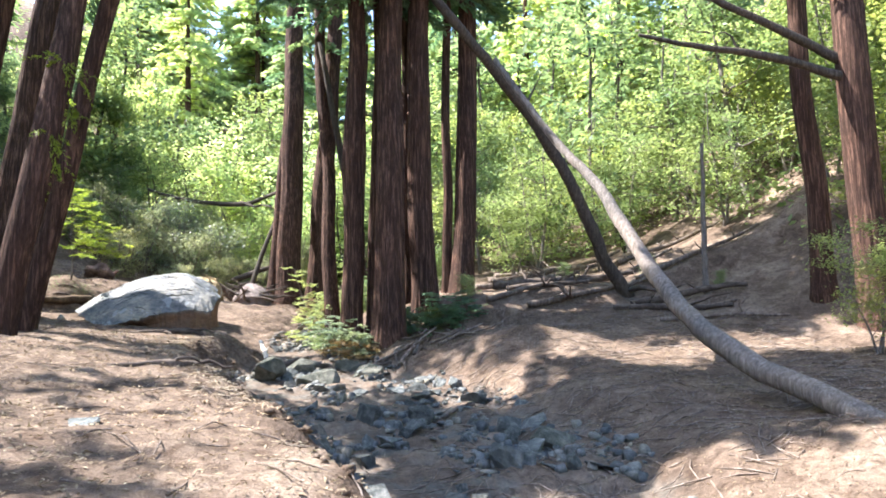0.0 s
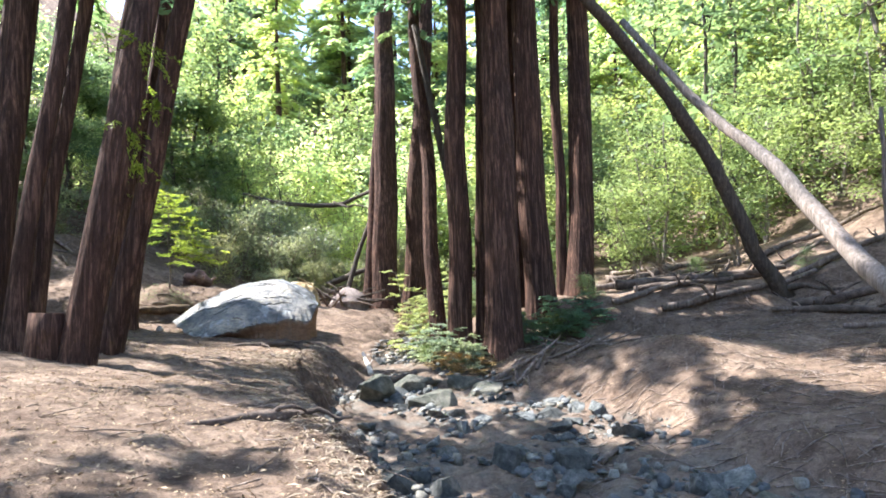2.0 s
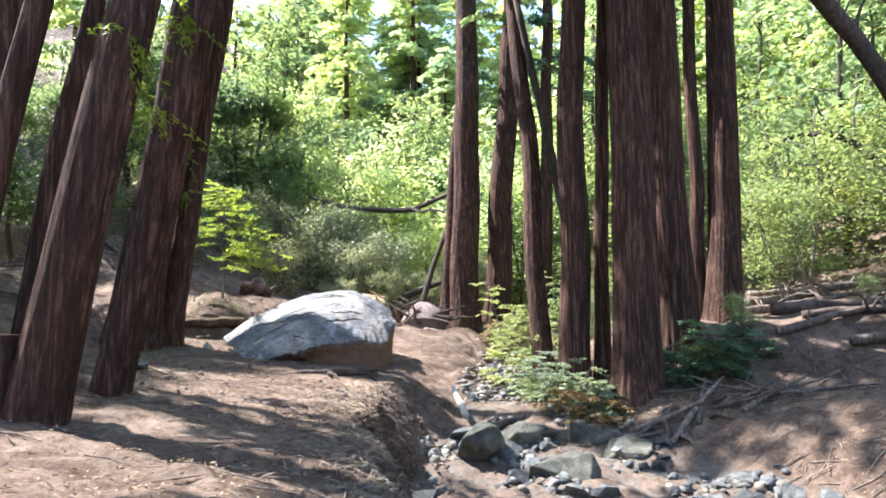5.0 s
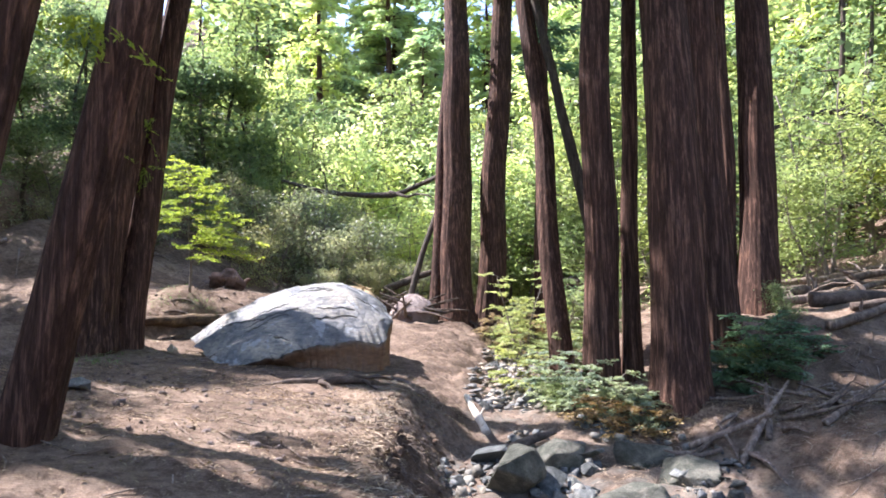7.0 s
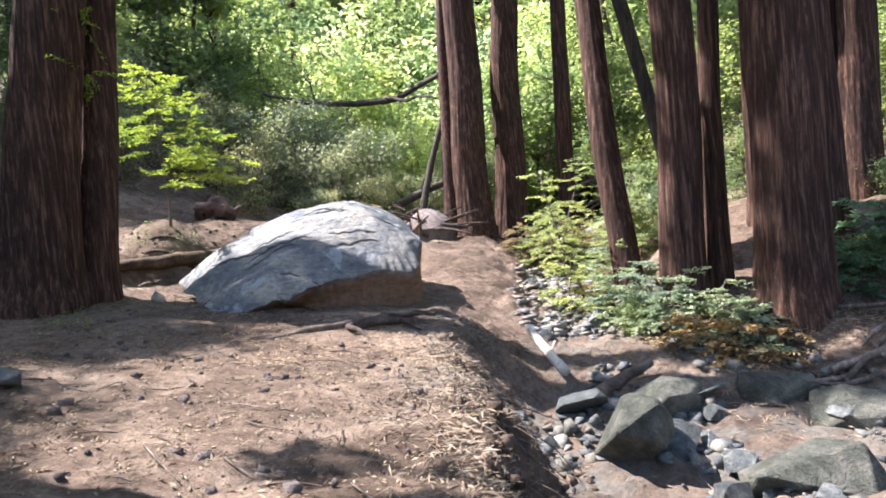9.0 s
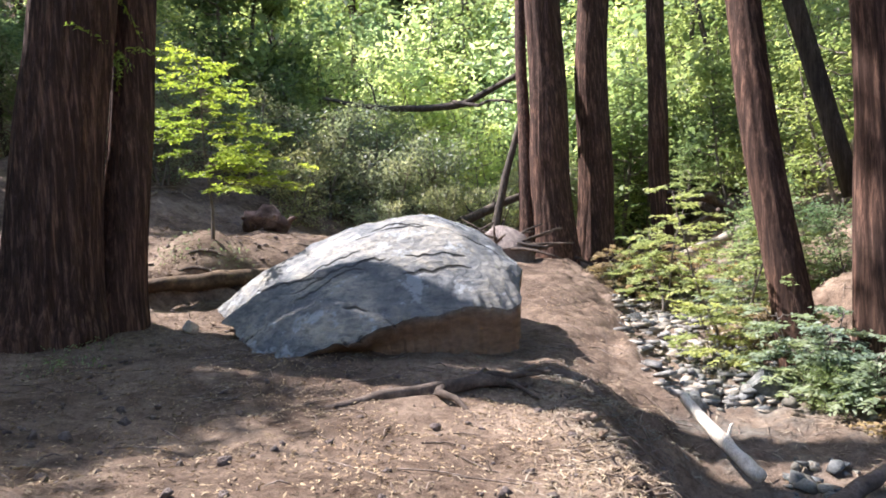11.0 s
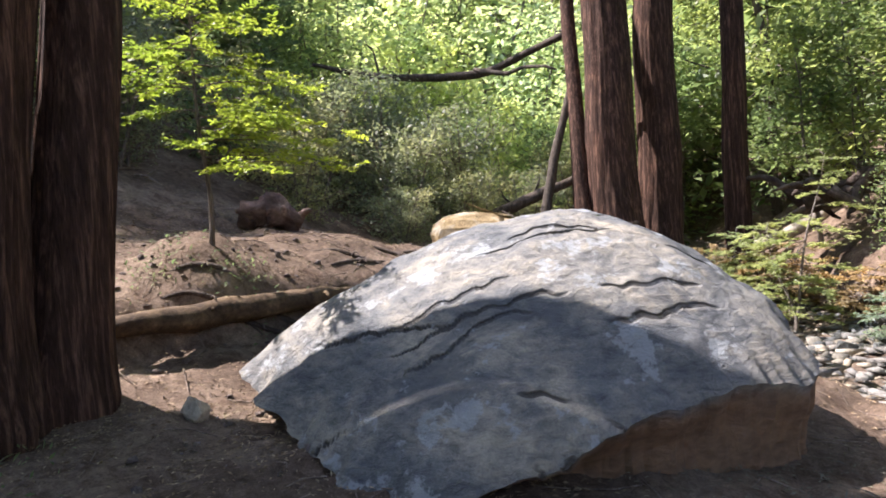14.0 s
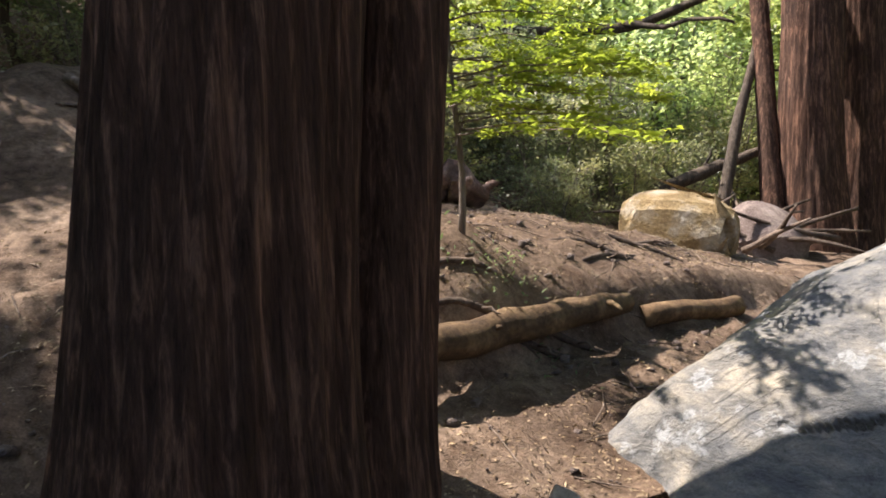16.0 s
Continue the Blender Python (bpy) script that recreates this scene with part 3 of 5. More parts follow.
def boulder(name, label, at, outline, peak, mat, under=0.25, rings=46, segs=190, rough=0.05, strata=0.0, seed=1.0, power=1.7, sink=0.35, soften=24):
    """A rock from its rim (angle by angle: x, y, z) up to a peak and down, drawn in, under the ground."""
    O = np.array(outline, float)
    c = np.array(peak[:2])
    ang = np.arctan2(O[:, 1] - c[1], O[:, 0] - c[0])
    o = np.argsort(ang)
    ang, O = ang[o], O[o]
    ang3 = np.r_[ang - 2 * math.pi, ang, ang + 2 * math.pi]
    O3 = np.r_[O, O, O]
    V, B, K = [], [], []
    lines = crack_lines(34, peak[0], peak[1] - 0.6, 2.3, 12) if strata else []
    down = 12
    E = np.array([[np.interp(-math.pi + 2 * math.pi * k / segs, ang3, O3[:, i]) for i in range(3)] for k in range(segs)])
    for _ in range(soften):
        E = (np.roll(E, 1, 0) + 2 * E + np.roll(E, -1, 0)) / 4
    for k in range(segs):
        a = -math.pi + 2 * math.pi * k / segs
        e = E[k]
        for j in range(rings):
            f = (j + 0.4) / (rings - 0.6)
            p = np.array((c[0] + (e[0] - c[0]) * f, c[1] + (e[1] - c[1]) * f, e[2] + (peak[2] - e[2]) * (1 - f ** power)))
            w = fbm(p[0] * 0.9 + seed, p[1] * 0.9, p[2] * 0.9, 4)
            p[2] += rough * w * (0.4 + f)
            if strata:
                v = (p[0] * -0.03 + p[1] * 1.0) * 2.7 + 0.55 * noise.noise((p[0] * 0.5, p[1] * 0.5, seed)) + 0.10 * noise.noise((p[0] * 3, p[1] * 3, seed))
                saw = v - math.floor(v)
                amp = smooth(-0.1, 0.35, noise.noise((p[0] * 0.6 + 5, p[1] * 0.6, seed * 2)))
                p[2] += strata * (smooth(0, 0.12, saw) - saw) * amp
                p[2] += 0.02 * fbm(p[0] * 4, p[1] * 4, seed, 3)
            if f > 0.9:
                chip = math.floor(4 * noise.noise((a * 9, 7, seed)) + 2 * noise.noise((a * 31, 5, seed))) / 4
                j2 = (f - 0.9) / 0.1 * (0.10 * noise.noise((a * 5 + seed, 1, 0)) + 0.06 * noise.noise((a * 17, 2, seed)) + (0.055 * chip if strata else 0))
                p[:2] += (p[:2] - c) * j2 * 0.4
                p[2] -= max(0.0, -j2) * 0.25
            gap, sunk = cracked(p[0], p[1], lines)
            p[2] -= 0.022 * gap + 0.004 * sunk
            V.append(p), B.append(0.0), K.append(gap)
        rim = V[-1].copy()
        for j in range(1, down + 1):
            f = j / down
            low = H(*rim[:2]) - sink
            side = (math.cos(a) * 0.85 - math.sin(a) * 0.5) if strata else 0.0
            inn = under * smooth(0, 0.4, f) * (1 - 0.85 * smooth(0.35, 0.9, side)) * (1 + 0.6 * smooth(0.2, 0.8, -side)) + 0.015
            p = np.array((rim[0] + (c[0] - rim[0]) * inn, rim[1] + (c[1] - rim[1]) * inn, rim[2] + (low - rim[2]) * f))
            w = 0.08 * fbm(p[0] * 1.7 + seed, p[1] * 1.7, p[2] * 2.7, 3)
            p[:2] += (p[:2] - c) * w * 0.35
            V.append(p), B.append(smooth(0.0, 0.12, f)), K.append(0.0)
    V = np.array(V) - np.array((*at, 0))
    m = rings + down
    Q = []
    for k in range(segs):
        k2 = (k + 1) % segs
        for j in range(m - 1):
            Q.append((k * m + j, k * m + j + 1, k2 * m + j + 1, k2 * m + j))
    me = mesh_np(name, V, Q, mat, True)
    bm = bmesh.new()
    bm.from_mesh(me)
    layer = bm.verts.layers.float.new("broken")
    split = bm.verts.layers.float.new("split")
    for v, b, gap in zip(bm.verts, B, K):
        v[layer], v[split] = b, gap
    bmesh.ops.contextual_create(bm, geom=[v for i, v in enumerate(bm.verts) if i % m == 0])
    bm.normal_update()
    bm.to_mesh(me)
    bm.free()
    me.set_sharp_from_angle(angle=radians(38))
    ob = new(name, me)
    ob.location = (*at, 0)
    return tagged(ob, label, "boulder")


boulder("slab_boulder", "large grey slab boulder with cracked sloping top beside the path", (-9.6, 19.0),
        [(-7.55, 18.4, 1.36), (-7.65, 19.2, 1.70), (-8.2, 20.3, 2.1), (-9.3, 20.9, 2.3), (-10.4, 20.5, 2.05), (-11.2, 19.6, 1.7), (-11.97, 18.5, 1.46),
         (-11.3, 17.98, 1.26), (-11.08, 17.75, 1.13), (-10.6, 17.35, 1.0), (-9.85, 17.05, 0.98), (-9.3, 17.3, 1.12), (-8.9, 17.6, 1.30), (-8.3, 17.95, 1.38), (-7.9, 18.2, 1.38)],
        (-9.2, 19.7, 2.58), M_SLAB, 0.2, 170, 560, 0.07, 0.009, 1.0, 1.9, soften=40)


def ring(cx, cy, rx, ry, z, n=9, turn=0.0, jag=0.18, seed=0.0):
    out = []
    for i in range(n):
        a = 2 * math.pi * i / n
        k = 1 + jag * noise.noise((math.cos(a) * 1.5 + seed, math.sin(a) * 1.5, seed))
        x, y = rx * k * math.cos(a), ry * k * math.sin(a)
        out.append((cx + x * math.cos(turn) - y * math.sin(turn), cy + x * math.sin(turn) + y * math.cos(turn), z))
    return out


boulder("root_plate_boulder", "dusty brown boulder under the trees", (-9.4, 27.6), ring(-9.4, 27.3, 1.0, 0.8, H(-9.4, 27.3) + 0.3, 10, 0.2, 0.2, 8.0),
        (-9.4, 27.4, H(-9.4, 27.3) + 0.95), M_DUSTROCK, 0.02, 16, 48, 0.12, 0, 6.0, 2.2)
def hull_mesh(name, gen, n, shape, mat, bevel=0.06):
    """An angular broken stone: the hull of points on a rounded box, its edges worn."""
    bm = bmesh.new()
    for _ in range(n):
        d = gen.normal(size=3)
        d /= np.abs(d).max() ** 0.6 * np.linalg.norm(d) ** 0.4
        bm.verts.new((d[0] * shape[0], d[1] * shape[1], d[2] * shape[2]))
    bmesh.ops.convex_hull(bm, input=bm.verts)
    bmesh.ops.delete(bm, geom=[v for v in bm.verts if not v.link_faces], context="VERTS")
    if bevel:
        bmesh.ops.dissolve_limit(bm, angle_limit=radians(9), verts=bm.verts, edges=bm.edges)
        bmesh.ops.bevel(bm, geom=bm.edges[:], offset=bevel * min(shape), segments=1, affect="EDGES")
    me = bpy.data.meshes.new(name)
    bm.to_mesh(me)
    bm.free()
    me.materials.append(mat)
    return me


tan = new("tan_boulder", hull_mesh("tan_boulder", np.random.default_rng(14), 34, (0.98, 0.72, 0.72), M_TANROCK, 0.16))
tan.matrix_basis = pose(-10.9, 25.6, 2.02, 6, 14, -18)
tagged(tan, "blocky tan boulder with pale lichen behind the slab", "boulder")


def hull_rock(label, x, y, rx, ry, h, turn, mat):
    gen = np.random.default_rng(int(abs(x * 100 + y * 10)))
    ob = new("rock", hull_mesh("rock", gen, 13, (rx * 1.1, ry * 1.1, h * 0.66), mat, 0.05))
    ob.matrix_basis = pose(x, y, H(x, y) + h * 0.2, gen.normal() * 9, gen.normal() * 9, math.degrees(turn))
    return tagged(ob, label, "rock", "creek rocks")


for (bx, by, rx, ry, hh, turn, lab) in (
        (-4.72, 14.9, 0.40, 0.30, 0.66, 0.6, "angular grey green rock standing in the creek"), (-3.4, 14.45, 0.5, 0.32, 0.42, 0.1, "rounded dark green rock in the creek"),
        (-4.35, 16.2, 0.55, 0.28, 0.42, 0.5, "long mossy grey rock in the creek"), (-3.0, 16.6, 0.40, 0.30, 0.36, 0.2, "mossy grey rock at the creek edge"),
        (-2.5, 16.0, 0.42, 0.30, 0.34, -0.3, "mossy grey rock at the creek edge"), (0.55, 7.7, 0.26, 0.2, 0.3, 0.2, "angular wet grey rock in the creek"),
        (-5.2, 16.1, 0.30, 0.22, 0.3, 0.2, "blue grey rock in the creek"), (0.9, 8.3, 0.24, 0.2, 0.3, 1.2, "angular wet grey rock in the creek"),
        (1.3, 8.9, 0.3, 0.24, 0.32, 0.4, "pale grey rock in the creek"), (-9.15, 12.55, 0.15, 0.11, 0.14, 0.3, "small grey rock beside the path"),
        (-12.1, 18.18, 0.10, 0.17, 0.22, 0.5, "pale pointed stone on the bare earth"),
        (-2.55, 3.95, 0.13, 0.08, 0.07, 0.1, "flat grey stone set in the path")):
    hull_rock(lab, bx, by, rx, ry, hh, turn, M_MOSSROCK if hh > 0.3 else M_PALESTONE if "pale" in lab else M_STONE)


# ---- logs, leaning trunks and roots ----
def timber(name, label, pts, radii, mat, segs=12, rough=0.2, category="log", extra=(), resample=5):
    """A bent round piece with stubs, on its own base."""
    P = np.array(pts, float)
    t = np.linspace(0, len(P) - 1, (len(P) - 1) * resample + 1)
    Pi = np.stack([np.interp(t, np.arange(len(P)), P[:, i]) for i in range(3)], 1)
    if len(P) > 2:
        for _ in range(3):
            Pi[1:-1] = (Pi[:-2] + 2 * Pi[1:-1] + Pi[2:]) / 4
    for i in range(1, len(Pi) - 1):
        Pi[i] += np.array((noise.noise((i * 0.7, pts[0][0], 1)), noise.noise((i * 0.7, pts[0][1], 5)), noise.noise((i * 0.7, pts[0][0], 9)))) * radii[0] * 0.3
    R = np.interp(t, np.arange(len(P)), radii)
    base = P[0].copy()
    V, Q = tube(Pi, R, segs, rough, pts[0][0])
    ob = new(name, mesh_np(name, V - base, Q, mat, True))
    ob.location = base
    for f, d, L, r in extra:
        a = Pi[int(f * (len(Pi) - 1))] - base
        b = a + np.array(d) * L
        V, Q = tube(bent(a, b, 5, -0.05 * L, 0.12 * L, f * 31 + pts[0][1]), np.linspace(r, r * 0.3, 6), 7, 0.15, f)
        child("side_branch", mesh_np("side_branch", V, Q, mat, True), ob)
    return tagged(ob, label, category)


timber("leaning_tree", "dark bent leaning tree trunk over the slope", [(5.6, 20.3, H(5.6, 20.3) - 0.2), (4.7, 19.8, 2.7), (3.6, 19.2, 5.2), (2.2, 18.4, 7.3), (0.6, 17.4, 9.0), (-0.9, 16.5, 10.6)],
       (0.23, 0.2, 0.18, 0.17, 0.15, 0.12), M_DARKBARK, 14, 0.15, "tree", ((0.62, (0.3, 0.2, 0.8), 1.6, 0.05), (0.05, (0.9, 0.2, -0.05), 1.6, 0.12), (0.04, (0.8, -0.6, -0.05), 1.5, 0.1)))
timber("fallen_pale_tree", "pale grey barkless trunk leaning across the clearing", [(4.4, 6.5, H(4.4, 6.5) - 0.12), (4.05, 9.0, 0.5), (3.95, 11.0, 1.2), (3.75, 12.6, 2.3), (3.35, 14.0, 4.0), (2.5, 15.4, 5.5), (1.15, 16.6, 8.2)],
       (0.13, 0.17, 0.165, 0.15, 0.13, 0.1, 0.08), M_GREYBARK, 14, 0.16, "log", ((0.06, (0.2, 0.2, -0.4), 0.6, 0.05), (0.08, (0.5, -0.3, -0.2), 0.7, 0.05)))
timber("terrace_log", "half-buried yellowish log holding up the earth terrace", [(-13.3, 18.72, 1.80), (-12.85, 19.32, 1.80), (-12.3, 20.05, 1.81), (-11.75, 20.8, 1.80)],
       (0.10, 0.14, 0.13, 0.09), M_LOGYELLOW, 18, 0.3, "log", ((0.05, (-0.3, -0.5, 0.5), 0.3, 0.07), (0.45, (0.5, -0.4, 0.3), 0.22, 0.05), (0.9, (0.5, -0.6, 0.1), 0.35, 0.04)))
timber("terrace_log", "half-buried brown log behind the slab", [(-11.6, 21.1, H(-11.6, 21.1) + 0.05), (-10.6, 22.3, H(-10.6, 22.3) + 0.06)], (0.11, 0.11), M_LOGYELLOW, 12, 0.25)
timber("creek_stick", "bleached pale stick leaning on the creek bank", [(-5.35, 16.75, 0.0), (-5.55, 17.2, 0.12), (-5.85, 17.7, 0.42)], (0.06, 0.07, 0.05), M_PALEWOOD, 8, 0.3, "stick", ((0.5, (0.3, 0.3, 0.5), 0.3, 0.025),))
R1 = "exposed dark root lying over the path"
def on(x, y, up=0.0):
    return (x, y, H(x, y) + up)


timber("surface_root", R1, [on(-8.9, 15.85, -0.03), on(-8.5, 16.2, 0.03), on(-8.1, 16.55, 0.05), on(-7.7, 16.9, 0.07), on(-7.3, 17.15, 0.02)], (0.035, 0.055, 0.06, 0.075, 0.045), M_ROOT, 12, 0.35, "root",
       ((0.5, (0.5, -0.6, -0.12), 0.8, 0.05), (0.75, (0.8, 0.3, 0.0), 0.6, 0.05), (0.9, (0.5, 0.7, 0.05), 0.6, 0.04), (0.7, (0.1, 0.9, 0.0), 0.5, 0.04), (0.85, (0.7, -0.5, -0.2), 0.5, 0.035)))
timber("surface_root", "short dark root beside the slab", [on(-7.3, 17.6, 0.0), on(-6.9, 17.75, 0.06), on(-6.6, 17.6, 0.0)], (0.05, 0.07, 0.03), M_ROOT, 10, 0.35, "root")
timber("surface_root", R1, [(-3.75, 6.35, H(-3.75, 6.35)), (-3.35, 6.95, H(-3.35, 6.95) + 0.05), (-3.1, 7.5, H(-3.1, 7.5) + 0.07), (-2.75, 8.0, H(-2.8, 8.0) + 0.03)], (0.03, 0.055, 0.06, 0.03), M_ROOT, 8, 0.3, "root",
       ((0.5, (0.7, 0.2, -0.05), 0.7, 0.035), (0.35, (0.5, 0.5, 0.05), 0.5, 0.03), (0.7, (-0.3, 0.7, 0.02), 0.6, 0.03)))
timber("creek_log", "short dark log lying in the creek", [on(-5.2, 16.2, 0.08), on(-4.75, 16.7, 0.14), on(-4.3, 17.1, 0.16)], (0.07, 0.08, 0.05), M_ROOT, 9, 0.3, "log")
timber("rotten_stump", "reddish rotten root chunk on the terrace", [(-14.4, 23.2, H(-14.4, 23.2) + 0.1), (-14.1, 23.4, H(-14.1, 23.4) + 0.32), (-13.6, 23.6, H(-13.6, 23.6) + 0.15)], (0.2, 0.27, 0.12), M_REDWOODCHUNK, 22, 0.9, "stump", ((0.5, (-0.3, 0, 0.7), 0.35, 0.14), (0.2, (-0.5, -0.4, 0.3), 0.45, 0.12), (0.7, (0.4, -0.5, 0.2), 0.5, 0.11), (0.9, (0.6, 0.1, 0.35), 0.45, 0.1), (0.4, (0.1, -0.6, 0.1), 0.4, 0.13)))
timber("bank_log", "pale fallen log far up the creek", [(-4.6, 33.0, H(-4.6, 33) + 0.15), (-3.2, 33.4, H(-3.2, 33.4) + 0.2), (-1.6, 33.6, H(-1.6, 33.6) + 0.15)], (0.2, 0.2, 0.16), M_PALEWOOD, 10, 0.2)
timber("arched_limb", "bare dark limb arching out from the sunlit redwoods", [(-9.0, 30.0, 7.15), (-10.2, 31.3, 7.1), (-11.54, 32.37, 6.91), (-14.8, 32.4, 7.25), (-17.0, 32.6, 8.0)], (0.09, 0.10, 0.13, 0.11, 0.06), M_DARKBARK, 9, 0.2, "branch",
       ((0.5, (0.76, -0.64, -0.2), 3.3, 0.09), (0.75, (-0.3, 0.2, 0.8), 1.5, 0.05)))
timber("leaning_pole", "thin dead trunk leaning on the redwoods", [(-9.95, 28.2, H(-9.95, 28.2) - 0.1), (-9.5, 28.9, 3.9), (-8.9, 29.7, 6.0)], (0.13, 0.11, 0.08), M_DARKBARK, 9, 0.2, "log")
timber("fallen_log", "dark fallen log behind the tan boulder", [(-11.4, 29.2, 2.55), (-10.0, 29.4, 3.1), (-8.8, 29.7, 3.5)], (0.15, 0.14, 0.1), M_DARKBARK, 9, 0.25, "log", ((0.5, (0.2, 0.1, 0.6), 0.8, 0.05), (0.3, (-0.4, 0.1, 0.5), 0.9, 0.04)))
timber("arched_tree", "thin bare tree arching over the sunny slope", [(8.2, 29.6, H(8.2, 29.6) - 0.1), (7.0, 29.2, 6.6), (5.6, 28.9, 8.0), (4.2, 28.6, 8.2), (2.6, 28.2, 7.6)], (0.16, 0.14, 0.12, 0.1, 0.06), M_DARKBARK, 9, 0.2, "tree", ((0.6, (-0.2, 0.1, 0.9), 1.6, 0.05), (0.8, (-0.6, 0.0, -0.3), 1.2, 0.04)))
timber("leaning_pole", "thin dark trunk leaning between the grove trunks", [(-3.3, 20.6, 2.4), (-4.0, 21.0, 6.3), (-4.9, 21.4, 11.0)], (0.13, 0.12, 0.09), M_DARKBARK, 9, 0.15, "tree")
timber("broken_snag", "thin broken standing snag on the slope", [(7.55, 18.9, H(7.55, 18.9) - 0.1), (7.6, 18.9, 3.6), (7.7, 18.9, 6.2)], (0.09, 0.08, 0.05), M_GREYBARK, 8, 0.2, "tree")
for i in range(14):
    ax, ay = -3.4 + 0.5 * math.sin(i * 2.2), 29.3 + 0.4 * math.cos(i * 1.7)
    a, up = i * 0.9, 0.5 * math.sin(i * 1.3)
    timber("upturned_root", "dark root of an uprooted tree on the bank", [(ax, ay, 2.6 + 0.25 * math.sin(i)), (ax + 0.7 * math.cos(a), ay + 0.3 * math.sin(a * 2), 2.7 + up), (ax + 1.5 * math.cos(a), ay + 0.6 * math.sin(a * 2), 2.5 + 1.2 * up)], (0.13, 0.09, 0.03), M_ROOT, 8, 0.3, "root", (), 3)
st = new("cut_stump", mesh_np("cut_stump", *tube([(0, 0, -0.2), (0, 0, 0.1), (0.02, 0, 0.35), (0.03, 0.01, 0.62)], (0.26, 0.22, 0.2, 0.19), 24, 0.18, 4.0), M_BARK, True))
st.location = (-7.42, 8.95, H(-7.42, 8.95))
tagged(st, "low dark cut stump beside a leaning redwood", "stump")
grng = np.random.default_rng(21)
for i in range(22):
    ax, ay = -16.0 - 3.5 * grng.random(), 13 + 12 * grng.random()
    a, L = grng.uniform(0, 6.3), grng.uniform(0.8, 2.6)
    bx, by = ax + math.cos(a) * L * 0.6, ay + math.sin(a) * L
    r = grng.uniform(0.025, 0.09)
    timber("slope_branch", "dead grey branch lying on the dirt slope", [on(ax, ay, r), on((ax + bx) / 2, (ay + by) / 2, r + 0.08), on(bx, by, r)], (r, r * 0.8, r * 0.4), M_DEADWOOD, 7, 0.25, "branch", ((0.5, (0.3, 0.4, 0.5), 0.5, r * 0.4),), 3)
FALL = "grey fallen dead log on the leaf-strewn slope"
for (ax, ay, bx, by, r) in ((0.6, 22.8, 5.0, 25.5, 0.12), (1.2, 24.6, 6.2, 26.6, 0.15), (1.5, 25.9, 7.5, 28.5, 0.13), (0.9, 20.2, 4.6, 21.6, 0.10), (2.2, 19.9, 6.5, 20.6, 0.12),
                           (4.8, 19.2, 7.8, 17.4, 0.07), (6.0, 20.8, 10.5, 21.4, 0.1), (3.4, 21.8, 8.2, 23.6, 0.09), (5.5, 17.0, 8.4, 15.8, 0.06), (0.4, 24.0, 3.4, 23.2, 0.1), (6.5, 25, 11.5, 27, 0.12)):
    n = 5
    pts = [(ax + (bx - ax) * i / n, ay + (by - ay) * i / n, H(ax + (bx - ax) * i / n, ay + (by - ay) * i / n) + r * (0.9 + 0.8 * grng.random())) for i in range(n + 1)]
    timber("fallen_log", FALL, pts, np.linspace(r, r * 0.5, n + 1), M_DEADWOOD, 9, 0.25, "log",
           [(grng.uniform(0.2, 0.9), (grng.normal() * 0.6, grng.normal() * 0.6, 0.4), grng.uniform(0.4, 1.3), r * 0.35) for _ in range(4)], 3)
for ax, ay, bx, by, r in ((1.2, 21.9, 6.3, 22.3, 0.17), (3.2, 21.2, 6.0, 22.6, 0.12), (5.4, 19.5, 8.6, 18.4, 0.13), (5.2, 18.9, 7.6, 17.2, 0.1), (1.6, 20.9, 4.4, 21.0, 0.09)):
    pts = [(ax + (bx - ax) * f, ay + (by - ay) * f, H(ax + (bx - ax) * f, ay + (by - ay) * f) + r * (0.7 + 0.8 * grng.random())) for f in (0, 0.25, 0.5, 0.75, 1)]
    timber("fallen_log", "dark weathered fallen log beside the leaning tree", pts, (r, r * 0.95, r * 0.85, r * 0.7, r * 0.5), M_ROOT, 10, 0.3, "log",
           [(grng.uniform(0.2, 0.9), (grng.normal() * 0.6, grng.normal() * 0.6, 0.5), grng.uniform(0.4, 1.0), r * 0.4) for _ in range(3)], 3)
timber("dead_branch", "short dark stick lying on the sunlit mound", [on(-0.35, 10.85, 0.03), on(-0.1, 11.2, 0.06), on(0.2, 11.6, 0.04)], (0.03, 0.04, 0.03), M_ROOT, 8, 0.3, "branch", ((0.6, (0.6, 0.3, 0.2), 0.3, 0.02),))
for ax, ay, bx, by in ((-1.75, 16.2, -0.7, 17.5), (-1.3, 16.5, -1.0, 17.6), (-0.6, 16.4, 0.6, 17.3), (-2.3, 16.9, -1.2, 16.6)):
    timber("dead_branch", "pale bare branch lying below the grove", [on(ax, ay, 0.05), on((ax + bx) / 2, (ay + by) / 2, 0.16), on(bx, by, 0.3)], (0.05, 0.045, 0.02), M_DEADWOOD, 8, 0.25, "branch", ((0.4, (0.5, 0.3, 0.4), 0.45, 0.02), (0.7, (-0.4, 0.5, 0.3), 0.4, 0.018)))
for i in range(26):
    ax, ay = -9.7 + grng.normal() * 0.8, 27.4 + grng.normal() * 0.6
    a, L = grng.uniform(0, 6.3), grng.uniform(0.9, 2.6)
    bx, by = ax + math.cos(a) * L, ay + math.sin(a) * L
    timber("driftwood", "dead branch in a driftwood heap", [(ax, ay, H(ax, ay) + 0.05 + grng.random() * 0.3), ((ax + bx) / 2, (ay + by) / 2, H((ax + bx) / 2, (ay + by) / 2) + 0.3 + grng.random() * 0.4), (bx, by, H(bx, by) + 0.1 + grng.random() * 0.9)],
           (0.06, 0.045, 0.02), M_ROOT, 6, 0.2, "branch", (), 3)
